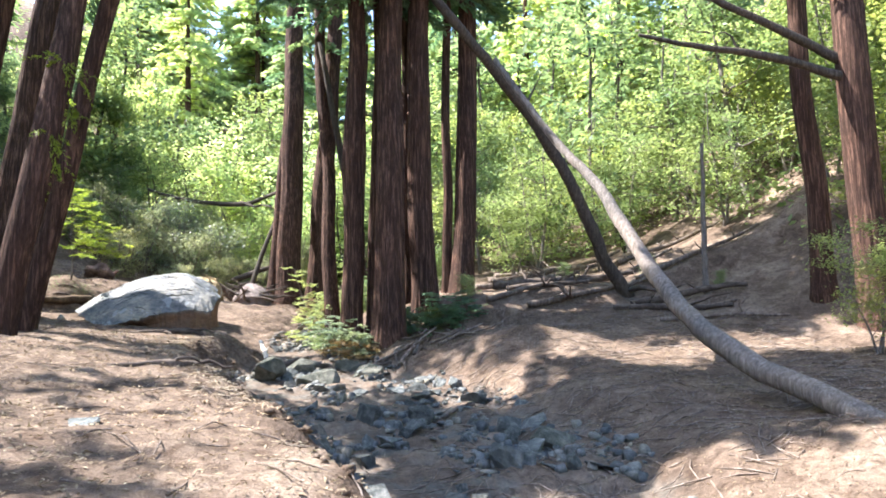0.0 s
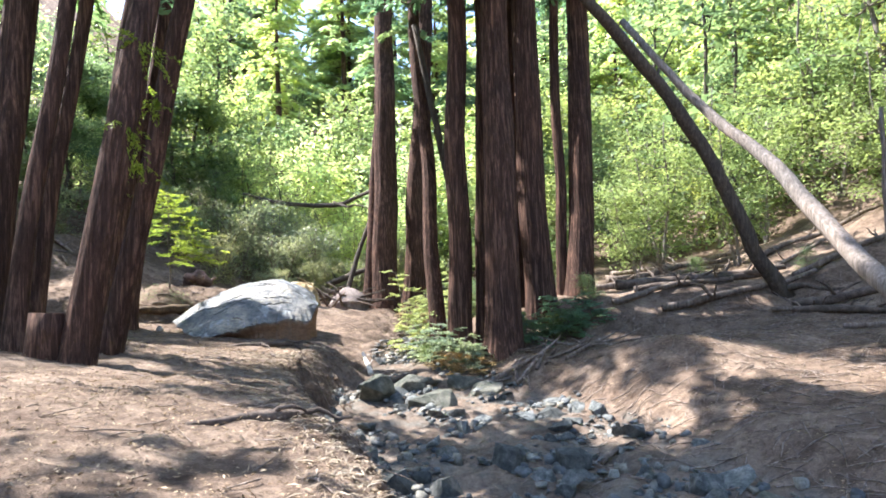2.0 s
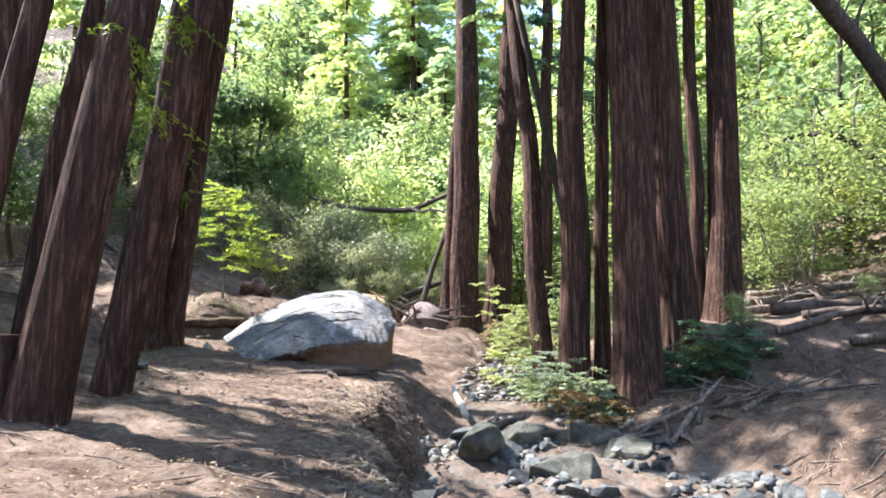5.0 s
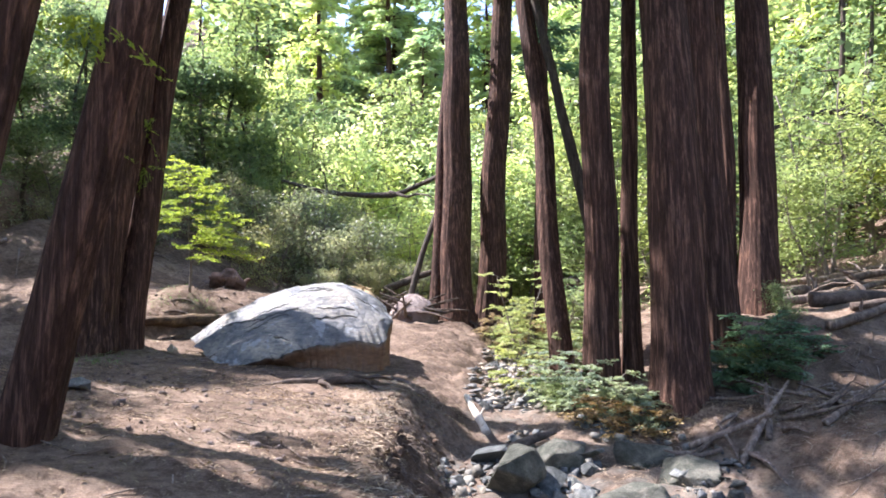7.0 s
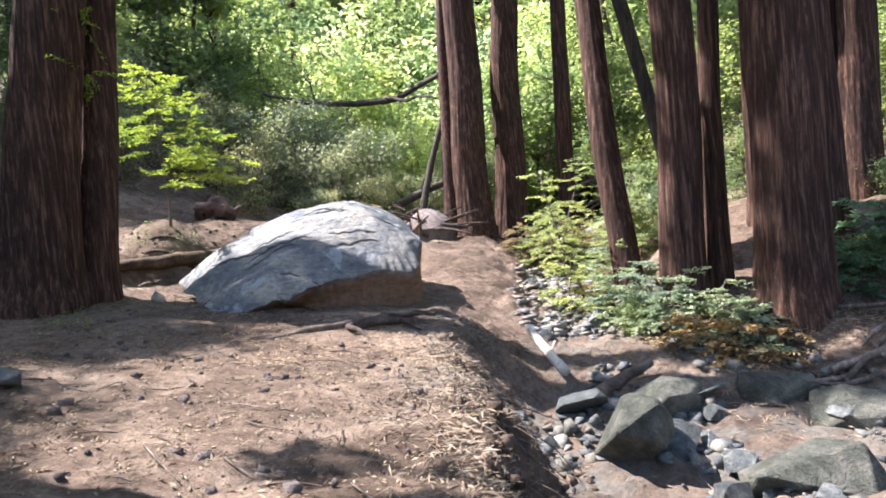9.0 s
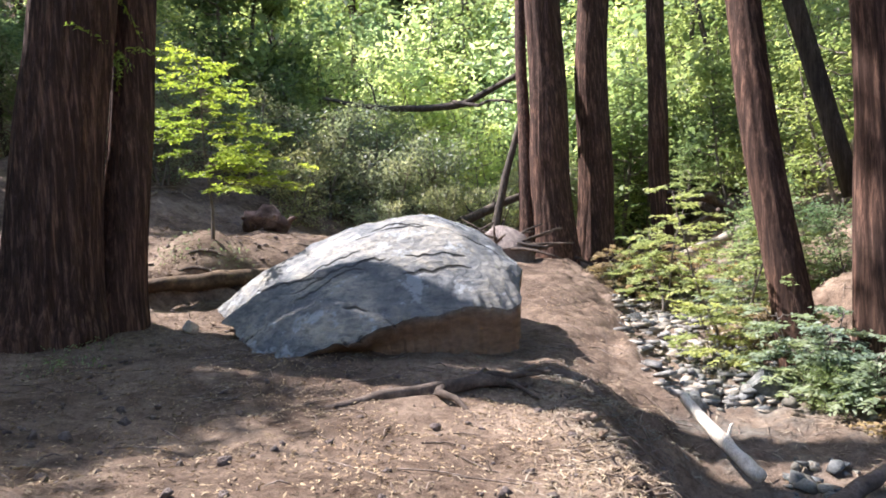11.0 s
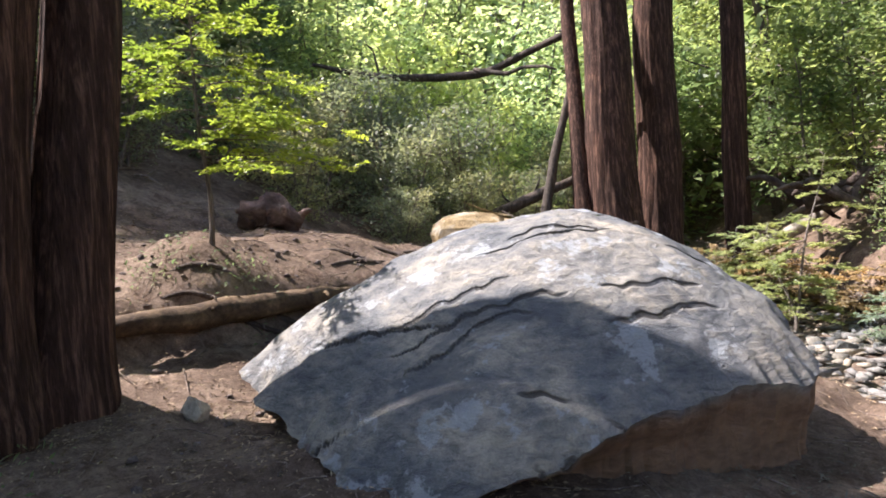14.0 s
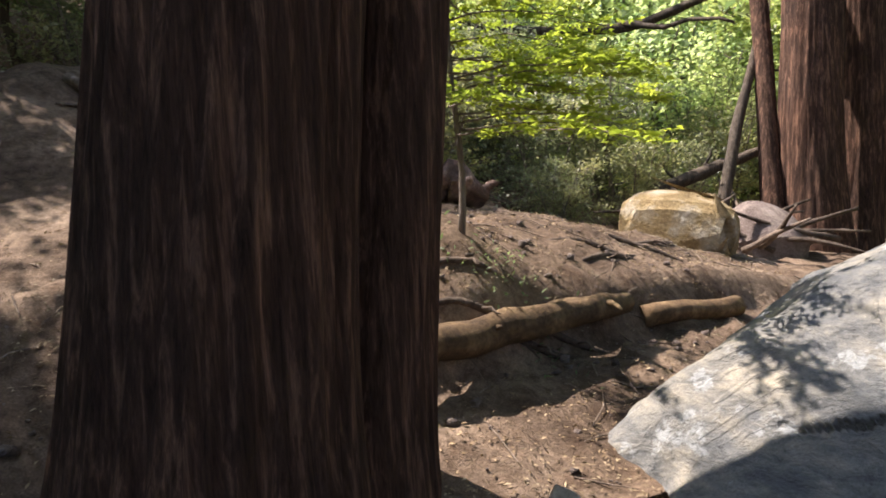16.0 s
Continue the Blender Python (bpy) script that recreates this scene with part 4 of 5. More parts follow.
for i in range(30):
    ax, ay = -1.0 + grng.normal() * 1.1, 17.2 + grng.normal() * 0.7
    a, L = grng.uniform(0, 6.3), grng.uniform(0.4, 1.3)
    bx, by = ax + math.cos(a) * L, ay + math.sin(a) * L
    timber("dead_branch", "dead branch fallen at the foot of the grove", [(ax, ay, H(ax, ay) + 0.03), ((ax + bx) / 2, (ay + by) / 2, H((ax + bx) / 2, (ay + by) / 2) + 0.12), (bx, by, H(bx, by) + 0.05 + 0.3 * grng.random())],
           (0.035, 0.03, 0.012), M_DEADWOOD, 6, 0.2, "branch", (), 3)


# ---- broadleaf trees, shrubs and the sapling ----
def broadleaf(name, seed, height, spread, low, n_leaves, leaf, mat, bark, label, category="tree", stems=1, thick=0.09, clump=0.45, leanout=0.25):
    """A small tree: stems with limbs, and leaves in clumps at the limbs' ends."""
    gen = np.random.default_rng(seed)
    root = new(name)
    stem, limb, tips = [], [], []
    for s in range(stems):
        a = gen.uniform(0, 2 * math.pi)
        top = np.array((math.cos(a) * leanout * height * gen.uniform(0.4, 1), math.sin(a) * leanout * height * gen.uniform(0.4, 1), height * gen.uniform(0.75, 1)))
        pts = bent((gen.normal() * 0.1 * (stems > 1), gen.normal() * 0.1 * (stems > 1), -0.3), top, 9, 0, 0.12 * height * 0.4, gen.uniform(0, 99))
        stem.append(tube(pts, np.linspace(thick, thick * 0.2, 10), 8, 0.12, s))
        P = np.array(pts)
        for b in range(int(16 / stems) + 4):
            f = gen.uniform(low, 1.0)
            k = min(int(f * 9), 8)
            p = P[k] + (P[k + 1] - P[k]) * (f * 9 - k)
            d = gen.normal(size=3)
            d[2] = abs(d[2]) * 0.4 + 0.15
            d /= np.linalg.norm(d)
            L = spread * gen.uniform(0.5, 1.1) * (1.15 - 0.55 * f)
            q = bent(p, p + d * L, 5, 0.08 * L, 0.15 * L, gen.uniform(0, 99))
            limb.append(tube(q, np.linspace(thick * 0.35, 0.008, 6), 4 if height < 10 else 3))
            for _ in range(4):
                m = gen.integers(2, 6)
                tips.append(q[m] + gen.normal(size=3) * np.array((0.35, 0.35, 0.2)) * spread * 0.3)
    child("trunk", mesh_np("trunk", *join(stem), bark, True), root)
    tagged(child("limb", mesh_np("limb", *join(limb), bark, True), root), kind="stuff")
    tips = np.array(tips)
    c = tips[gen.integers(0, len(tips), n_leaves)]
    c = c + gen.normal(size=(n_leaves, 3)) * np.array((1, 1, 0.5)) * clump * gen.uniform(0.4, 1.0, (n_leaves, 1))
    tagged(child("crown", mesh_np("crown", *leaves(c, leaf, gen, 0.45, 0.5, 0.25), mat), root), kind="stuff")
    return tagged(root, label, category)


def conifer(name, seed, height, reach, mat, label):
    gen = np.random.default_rng(seed)
    root = new(name)
    V, Q = tube(bent((0, 0, -0.4), (0, 0, height), 8, 0, 0.2, seed), np.linspace(0.28, 0.03, 9), 10, 0.1, seed)
    child("trunk", mesh_np("trunk", V, Q, M_BARK, True), root)
    wood, spray = conifer_crown((0, 0), height * 0.12, height, reach, 90, seed, 0.62, 26)
    tagged(child("bough", mesh_np("bough", *wood, M_BARK, True), root), kind="stuff")
    tagged(child("crown", mesh_np("crown", *spray, mat), root), kind="stuff")
    return tagged(root, label, "tree", "far conifers")


def put(ob, x, y, turn, size, lower=0.0, first=False):
    m = Matrix.Translation((x, y, H(x, y) - lower)) @ Matrix.Rotation(turn, 4, "Z") @ Matrix.Diagonal((size, size, size, 1))
    if first:
        ob.matrix_basis = m
        return ob
    return copy_thing(ob, m)


LEAFY = [broadleaf("bay_tree", 31, 6.5, 1.9, 0.25, 3600, 0.17, M_LEAF, M_GREYBARK, "leafy green bay tree on the slope", stems=2, thick=0.08),
         broadleaf("bay_tree", 32, 8.0, 2.2, 0.3, 3600, 0.18, M_LEAF, M_GREYBARK, "tall leafy green bay tree", stems=1, thick=0.1),
         broadleaf("maple_tree", 33, 7.0, 2.2, 0.2, 3800, 0.17, M_LEAFBRIGHT, M_GREYBARK, "sunlit bright green maple on the slope", stems=2, thick=0.08),
         broadleaf("maple_tree", 34, 5.0, 1.8, 0.15, 5000, 0.15, M_LEAFBRIGHT, M_GREYBARK, "low sunlit bright green maple", stems=3, thick=0.05)]
SHRUB = [broadleaf("olive_shrub", 41, 3.4, 1.5, 0.1, 5000, 0.125, M_LEAFOLIVE, M_GREYBARK, "dense grey green shrub up the creek", "shrub", 4, 0.05, 0.35, 0.4),
         broadleaf("olive_shrub", 42, 2.4, 1.3, 0.05, 4500, 0.115, M_LEAFOLIVE, M_GREYBARK, "low grey green shrub up the creek", "shrub", 5, 0.04, 0.32, 0.5),
         broadleaf("green_shrub", 43, 2.2, 1.1, 0.05, 3200, 0.11, M_LEAF, M_GREYBARK, "low green shrub on the bank", "shrub", 5, 0.03, 0.3, 0.45)]
# Far conifers take their haze from the paled leaf colour.
FIR = [conifer("conifer_tree", 51, 14, 3.6, M_LEAFHAZE, "tall far hillside conifer, glare put in its leaf colour"), conifer("conifer_tree", 52, 18, 4.2, M_LEAFHAZE, "tall far hillside conifer, haze put in its leaf colour")]
used = set()
frng = np.random.default_rng(77)


def plant(kind, k, x, y, size, lower=0.1):
    ob = kind[k % len(kind)]
    first = ob.name not in used
    used.add(ob.name)
    return put(ob, x, y, frng.uniform(0, 6.28), size, lower, first)


# The valley gap's sunlit brightness is in these shrubs' leaf colour.
PALE = [broadleaf("pale_shrub", 45, 3.6, 1.7, 0.05, 5000, 0.16, M_LEAFHAZE, M_GREYBARK, "shrub up the valley, sunlight put in its leaf colour", "shrub", 4, 0.05, 0.45, 0.4)]
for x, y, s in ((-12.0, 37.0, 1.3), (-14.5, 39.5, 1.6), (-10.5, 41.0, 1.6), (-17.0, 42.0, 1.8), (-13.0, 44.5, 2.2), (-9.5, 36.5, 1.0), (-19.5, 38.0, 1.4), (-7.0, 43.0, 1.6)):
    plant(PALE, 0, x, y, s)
# slope on the sunny side: thin bright trees
for i, (x, y, s) in enumerate(((3.5, 27.5, 1.0), (6.0, 26.0, 0.9), (8.0, 29.0, 1.1), (10.5, 24.5, 0.9), (1.0, 29.5, 1.0), (4.5, 32.0, 1.2), (11.5, 29.5, 1.2), (13.5, 22.0, 0.9), (7.5, 34.0, 1.3),
                               (0.0, 34.0, 1.2), (14.5, 27.0, 1.1), (12.5, 18.5, 0.8), (3.0, 37.0, 1.4), (-2.0, 38.0, 1.4), (16.5, 32.0, 1.3), (10.0, 37.0, 1.4), (17.0, 21.0, 1.1), (15.5, 15.5, 1.0), (2.2, 24.8, 0.7), (-1.5, 27.5, 0.8), (18.5, 26.0, 1.3))):
    plant(LEAFY, (2, 0, 3, 2, 1, 3, 2, 0)[i % 8], x, y, s)
# up the creek and on the shaded side
for i, (x, y, s) in enumerate(((-3.0, 31.0, 0.7), (-9.5, 35.5, 0.7), (-12.5, 34.0, 0.6), (-6.5, 38.0, 1.2), (-5.0, 40.0, 1.4), (-15.5, 36.0, 0.8), (-18.5, 33.0, 0.8), (-17.0, 27.5, 0.6), (-20.5, 28.0, 0.8),
                               (-22.0, 34.0, 1.3), (-19.0, 40.0, 1.5), (-3.5, 44.0, 1.6), (-14.0, 45.0, 1.7), (-24.0, 24.0, 1.2), (-21.5, 18.5, 0.9), (-26.0, 30.0, 1.4), (-8.5, 47.0, 1.8), (2.0, 46.0, 1.8), (-23.5, 12.0, 1.1), (9.0, 44.0, 1.7))):
    plant(LEAFY, (1, 0, 2, 1, 0, 3)[i % 6], x, y, s)
for i, (x, y, s) in enumerate(((-13.5, 29.5, 1.0), (-15.2, 27.0, 0.9), (-12.0, 31.0, 1.1), (-16.2, 30.5, 1.2), (-10.3, 31.0, 0.9), (-17.8, 24.5, 0.9), (-18.5, 29.5, 1.1), (-13.0, 27.6, 0.6), (-15.0, 33.0, 1.3),
                               (-9.0, 33.0, 0.9), (-20.0, 23.0, 1.0), (-19.3, 26.5, 1.1), (-11.5, 29.0, 0.6), (-18.0, 35.0, 1.4))):
    plant(SHRUB, (0, 1, 0)[i % 3], x, y, s)
for i, (x, y, s) in enumerate(((-1.0, 24.5, 0.8), (6.8, 21.8, 0.4), (4.2, 24.2, 0.45), (-4.4, 18.6, 0.32), (-0.7, 19.2, 0.45), (-1.5, 19.1, 0.4), (0.3, 20.6, 0.5), (-3.6, 24.0, 0.9), (-2.8, 26.8, 1.0), (-3.0, 22.3, 0.7), (8.2, 19.5, 0.3))):
    plant(SHRUB, 2, x, y, s)
for i, (x, y, s) in enumerate(((-9, 60, 1.0), (-3, 58, 1.2), (-17, 60, 1.2), (-25, 55, 1.1), (6, 56, 1.1), (14, 50, 1.0), (20, 42, 0.9), (24, 34, 0.9), (26, 24, 0.9), (-34, 26, 0.9), (-12, 66, 1.3), (0, 68, 1.3),
                               (12, 62, 1.2), (-22, 68, 1.3), (-32, 48, 1.0), (30, 46, 1.1), (22, 55, 1.1), (-6, 76, 1.5), (-38, 38, 1.0), (24, 12, 0.8), (26, 2, 0.8))):
    plant(FIR, i, x, y, s)


# The third tree carries haze in its paled leaf colour.
FAR = [broadleaf("forest_tree", 81, 15, 4.2, 0.12, 1500, 0.5, M_LEAF, M_DARKBARK, "tall green tree of the wood, some added for shade", stems=1, thick=0.16, clump=1.0, leanout=0.08),
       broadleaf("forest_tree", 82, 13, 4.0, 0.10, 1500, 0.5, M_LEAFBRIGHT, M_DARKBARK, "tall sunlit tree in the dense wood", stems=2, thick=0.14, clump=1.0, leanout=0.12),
       broadleaf("forest_tree", 83, 17, 4.4, 0.12, 1500, 0.5, M_LEAFHAZE, M_GREYBARK, "tall tree in the dense wood, haze put in its leaf colour", stems=1, thick=0.18, clump=1.0, leanout=0.06)]
spots = []
for n, x0, x1, y0, y1, gap in ((26, -40, 14, 62.5, 76, 3.8), (64, -34, 24, 35, 60, 3.4), (26, 11, 34, 2, 36, 3.8), (20, -36, -17, -12, 36, 4.0), (10, -8, 10, -22, -8, 4.0)):
    made = 0
    for _ in range(3000):
        x, y = frng.uniform(x0, x1), frng.uniform(y0, y1)
        if -24 < x < -8 and 33 < y < 46 or -8 > y and abs(x) < 2 or x < np.interp(y, YS, RIGHT) + 13.5 and x0 == 11:
            continue
        if y < 36 and x0 == -36 and x > np.interp(y, YS, HILL) - (7.5 if 11 < y < 25 else 3.5) or any((x - u) ** 2 + (y - v) ** 2 < gap ** 2 for u, v in spots):
            continue
        spots.append((x, y))
        made += 1
        if made == n:
            break
for x, y in spots:
    k = int(frng.choice((0, 1, 2), p=(0.4, 0.4, 0.2) if x > -8 else (0.5, 0.15, 0.35)))
    if y > 62:
        plant(FIR, int(frng.integers(0, 2)), x, y, frng.uniform(1.1, 1.5), 0.3)
    elif y < 36 and x > 0:
        plant(LEAFY, int(frng.integers(0, 4)), x, y, frng.uniform(1.4, 1.9), 0.3)
    else:
        plant(FAR, k, x, y, frng.uniform(0.9, 1.2) if x > -6 and y > 35 else frng.uniform(0.45, 0.7) if y > 35 else frng.uniform(0.35, 0.55), 0.3)

# Added shade trees: two unseen at y 1.2 and 5.0, four near x -22.
for x, y, s in ((-13, 57, 1.5), (-7, 58, 1.5), (-1, 57, 1.5), (5, 58, 1.5), (-19, 58, 1.5), (11, 55, 1.4), (-25, 60, 1.5), (17, 50, 1.3), (-10, 50, 1.35), (-22.5, 26.8, 0.6), (-23.5, 30.2, 0.6), (-21.5, 34.6, 0.8), (-22.0, 37.2, 1.05), (-10.2, 1.2, 0.75), (-11.2, 5.0, 0.7), (-10, 51, 1.1), (-4, 53, 1.15), (2, 51, 1.1), (-16, 53, 1.1), (7.5, 53, 1.1)):
    plant(FAR, 1 if y > 49 else 0, x, y, s, 0.3)

# Oaks added on the left slope to block sun; some stand out of view.
SHADE = [broadleaf("oak_tree", 91, 13.0, 3.3, 0.3, 9500, 0.23, M_LEAF, M_DARKBARK, "dense green oak added to shade the slope and path", stems=1, thick=0.14, clump=0.7, leanout=0.12)]
for x, y, s in ((-18.4, 9.6, 0.95), (-19.2, 11.9, 1.0), (-18.7, 14.2, 0.95), (-20.8, 15.6, 1.05), (-19.3, 16.6, 0.95), (-20.9, 17.4, 0.97), (-21.8, 12.8, 1.0), (-15.4, 13.3, 0.8), (-22.0, 25.3, 0.72), (-22.2, 28.6, 0.7), (-21.2, 20.6, 0.62), (-20.6, 22.9, 0.58), (-20.0, 35.8, 0.95), (-23.0, 32.2, 0.8), (-23.2, 35.8, 0.85)):
    plant(SHADE, 0, x, y, s, 0.2)

C = []
while len(C) < 30000:
    x, y = frng.uniform(-40, 36), frng.uniform(4, 70)
    left, right = np.interp(y, YS, HILL) - 2.0, np.interp(y, YS, RIGHT) + 15
    if y < 36 and left - (5 if 9 < y < 27 else 0) < x < right:
        continue
    if noise.noise((x * 0.3, y * 0.3, 6)) < -0.05:
        continue
    C.append((x, y, H(x, y) + frng.uniform(0.05, 1.3) * (1 + noise.noise((x * 0.2, y * 0.2, 1)))))
tagged(new("undergrowth", mesh_np("undergrowth", *leaves(np.array(C), 0.34, frng, 0.5, 0.5, 0.1), M_LEAF)), "low green undergrowth on the hillsides", "undergrowth", kind="stuff")


def sprout(name, label, x, y, height, stems, count, reach, mat, seed, spread=0.0, leaf=0.075, low=0.16, bias=None, category="sapling"):
    """Young redwood growth: thin stems with level branches of flat feathery sprays."""
    gen = np.random.default_rng(seed)
    root = new(name)
    root.location = (x, y, H(x, y) - 0.02)
    for s in range(stems):
        a = gen.uniform(0, 6.28)
        hh = height * (gen.uniform(0.55, 1.0) if s else 1.0)
        pts = bent((gen.normal() * 0.06 * (stems > 1), gen.normal() * 0.06 * (stems > 1), -0.1), (math.cos(a) * spread * hh, math.sin(a) * spread * hh, hh), 10, 0, 0.08 + 0.1 * spread, seed + s * 3.0)
        st = child("stem", mesh_np("stem", *tube(pts, np.linspace(0.011 * height, 0.005, 11), 8, 0.1), M_GREYBARK, True), root)
        P = np.array(pts)
        wood, C, D = [], [], []
        for b in range(count):
            f = low + (1 - low) * (b / (count - 1))
            k = min(int(f * 10), 9)
            p = P[k] + (P[k + 1] - P[k]) * (f * 10 - k)
            a = b * 2.4 + gen.normal() * 0.4
            L = reach * (0.35 + 0.75 * math.sin(math.pi * min(f * 0.9 + 0.12, 1))) * gen.uniform(0.55, 1.15)
            if bias is not None and f < 0.5:
                a = bias + gen.normal() * 0.5
                L = reach * gen.uniform(0.7, 1.35)
            q = bent(p, p + np.array((math.cos(a) * L, math.sin(a) * L, -0.12 * L + 0.3 * L * (f > 0.75))), 6, -0.05, 0.1, b * 1.7)
            wood.append(tube(q, np.linspace(0.010, 0.003, 7), 5))
            Qp = np.array(q)
            for _ in range(int(11 * L) + 3):
                g = gen.uniform(0.2, 1.0) * 6
                i = min(int(g), 5)
                o = Qp[i] + (Qp[i + 1] - Qp[i]) * (g - i)
                side = gen.choice((-1, 1))
                d = np.array((math.cos(a + side * 0.8), math.sin(a + side * 0.8), gen.normal() * 0.14 - 0.05))
                tl = gen.uniform(0.14, 0.36)
                for u in np.linspace(0.12, 1, 7):
                    for w in (-1, 1):
                        C.append(o + d * tl * u + np.array((-d[1], d[0], 0)) * w * leaf * 0.32 + gen.normal(size=3) * 0.01)
                        D.append(d * 0.7 + np.array((-d[1], d[0], 0)) * w)
        tagged(child("twig", mesh_np("twig", *join(wood), M_GREYBARK, True), st), kind="stuff")
        tagged(child("spray", mesh_np("spray", *leaves(np.array(C), leaf, gen, 0.42, 1.0, 0.05, np.array(D)), mat), st), kind="stuff")
    return tagged(root, label, category)


sprout("redwood_sapling", "young redwood sapling with yellow green sprays on the terrace", -13.12, 20.14, 3.1, 1, 42, 1.4, M_LEAFYELLOW, 61, 0.03, low=0.30, bias=-0.2)
M_SPROUT = leafy("fresh sprout sprays", (0.17, 0.21, 0.10), (0.29, 0.34, 0.17), (0.45, 0.48, 0.3), 0.5)
M_FERN = leafy("bluish sprout sprays", (0.14, 0.19, 0.14), (0.24, 0.3, 0.23), (0.42, 0.47, 0.4), 0.45)
SP = "fresh green redwood sprouts at the grove's foot"
for i, (x, y, h, n, c, r, m) in enumerate(((-5.0, 21.2, 2.6, 1, 18, 0.6, M_SPROUT), (-4.5, 20.2, 1.4, 2, 9, 0.6, M_SPROUT), (-5.1, 20.3, 0.9, 2, 8, 0.5, M_SPROUT), (-6.1, 27.5, 1.6, 3, 14, 0.75, M_SPROUT),
                                          (-5.4, 27.2, 1.1, 3, 10, 0.7, M_SPROUT), (-3.9, 18.7, 0.8, 5, 9, 0.65, M_FERN), (-3.3, 18.3, 0.75, 5, 9, 0.6, M_FERN), (-2.8, 18.0, 0.5, 4, 8, 0.5, M_FERN), (-4.3, 19.2, 1.0, 4, 10, 0.6, M_FERN),
                                          (-1.4, 18.95, 0.8, 4, 10, 0.6, M_LEAFBLUE), (-0.6, 19.3, 1.0, 5, 10, 0.7, M_LEAFBLUE), (0.2, 19.9, 0.7, 4, 9, 0.6, M_LEAFBLUE), (-3.6, 22.8, 1.4, 3, 10, 0.7, M_SPROUT), (-4.1, 24.2, 1.2, 4, 10, 0.7, M_FERN), (-5.6, 25.4, 3.0, 2, 20, 0.75, M_SPROUT), (-4.5, 22.6, 2.5, 2, 16, 0.7, M_SPROUT))):
    sprout("redwood_sprout", SP if m is M_SPROUT else "bluish green feathery redwood sprouts on the bank", x, y, h, n, c, r, m, 200 + i, 0.35, 0.085, category="shrub")
M_DRY = leafy("dry brown fronds", (0.16, 0.11, 0.065), (0.29, 0.215, 0.13), (0.46, 0.37, 0.25), 0.3, 0.7)
for i, (x, y, h, n, c, r) in enumerate(((-6.3, 27.3, 1.3, 4, 11, 0.75), (-5.6, 26.7, 1.0, 4, 10, 0.8), (-4.9, 27.6, 1.2, 4, 10, 0.8), (-4.2, 26.6, 0.9, 4, 9, 0.7), (-3.4, 18.0, 0.45, 4, 8, 0.55), (-2.9, 17.7, 0.35, 4, 8, 0.5), (-4.5, 21.8, 0.7, 3, 9, 0.6))):
    sprout("dry_fern", "dry brown drooping fronds on the bank", x, y, h, n, c, r, M_DRY, 300 + i, 0.5, 0.085, category="shrub")
tagged(plant(LEAFY, 3, 7.3, 10.8, 0.42), "small leafy green tanoak at the clearing's edge")
plant(LEAFY, 3, -2.2, 30.6, 1.15)
timber("bare_limb", "bare dark limb reaching over the clearing", [(9.5, 14.2, 6.4), (7.5, 14.0, 7.0), (5.9, 13.9, 7.2), (4.3, 13.7, 7.5)], (0.11, 0.1, 0.07, 0.04), M_DARKBARK, 8, 0.2, "branch", ((0.5, (-0.5, 0.1, 0.5), 1.2, 0.04),))
timber("bare_limb", "bare dark limb reaching over the clearing", [(9.5, 14.3, 6.8), (7.9, 14.1, 7.6), (6.4, 14.0, 8.3), (5.0, 13.9, 9.2)], (0.12, 0.1, 0.08, 0.05), M_DARKBARK, 8, 0.2, "branch", ((0.6, (-0.6, 0.0, 0.2), 1.4, 0.04),))


# ---- creek stones, litter and twigs ----
srng = np.random.default_rng(5)
STONES = [hull_mesh("stone", srng, 11, (1.0, 0.75, f), M_STONE, 0.0) for f in (0.45, 0.55, 0.65, 0.4, 0.8, 0.5, 0.3, 0.6)]
bed = tagged(new("creek_bed"), "dry creek bed of angular blue grey stones", "creek bed", kind="structure")
count, tries = 0, 0
placed = []
while count < 300 and tries < 9000:
    tries += 1
    y = srng.uniform(4.5, 17.5) if srng.random() < 0.8 else srng.uniform(17.5, 27)
    e, r = np.interp(y, YS, EDGE) + 0.7, np.interp(y, YS, RIGHT) + 0.3
    x = srng.uniform(e, r)
    if land(x, y)[1] < 0.45:
        continue
    if noise.noise((x * 0.8, y * 0.8, 3.0)) < -0.1:
        continue
    s = 0.08 + 0.26 * srng.random() ** 2.4
    if any((x - a) ** 2 + (y - b) ** 2 < (0.75 * (s + c)) ** 2 for a, b, c in placed):
        continue
    placed.append((x, y, s))
    ob = child("stone", STONES[int(srng.integers(0, 8))], bed)
    ob.matrix_basis = Matrix.Translation((x, y, H(x, y) + s * 0.18)) @ Euler((srng.normal() * 0.25, srng.normal() * 0.25, srng.uniform(0, 6.28))).to_matrix().to_4x4() @ Matrix.Scale(s, 4)
    count += 1
SHAPES = [(np.array([v.co[:] for v in s.vertices]), np.array([p.vertices[:] for p in s.polygons])) for s in STONES]
Vs, Fs = [], []
n = 0
for _ in range(9000):
    y = srng.uniform(3.5, 27)
    e, r = np.interp(y, YS, EDGE) + 0.5, np.interp(y, YS, RIGHT) + 0.8
    x = srng.uniform(e, r)
    if land(x, y)[1] < 0.15 + 0.3 * srng.random() or noise.noise((x * 0.8, y * 0.8, 3.0)) < 0.25 * srng.random() - 0.12:
        continue
    s = 0.025 + 0.11 * srng.random() ** 2.5
    ico, icoF = SHAPES[int(srng.integers(0, 8))]
    a = srng.uniform(0, 6.28)
    c, d = math.cos(a), math.sin(a)
    W = ico @ np.array(((c, d, 0), (-d, c, 0), (0, 0, 1))) * s + np.array((x, y, H(x, y) + s * 0.2))
    Vs.append(W), Fs.append(icoF + n)
    n += len(ico)
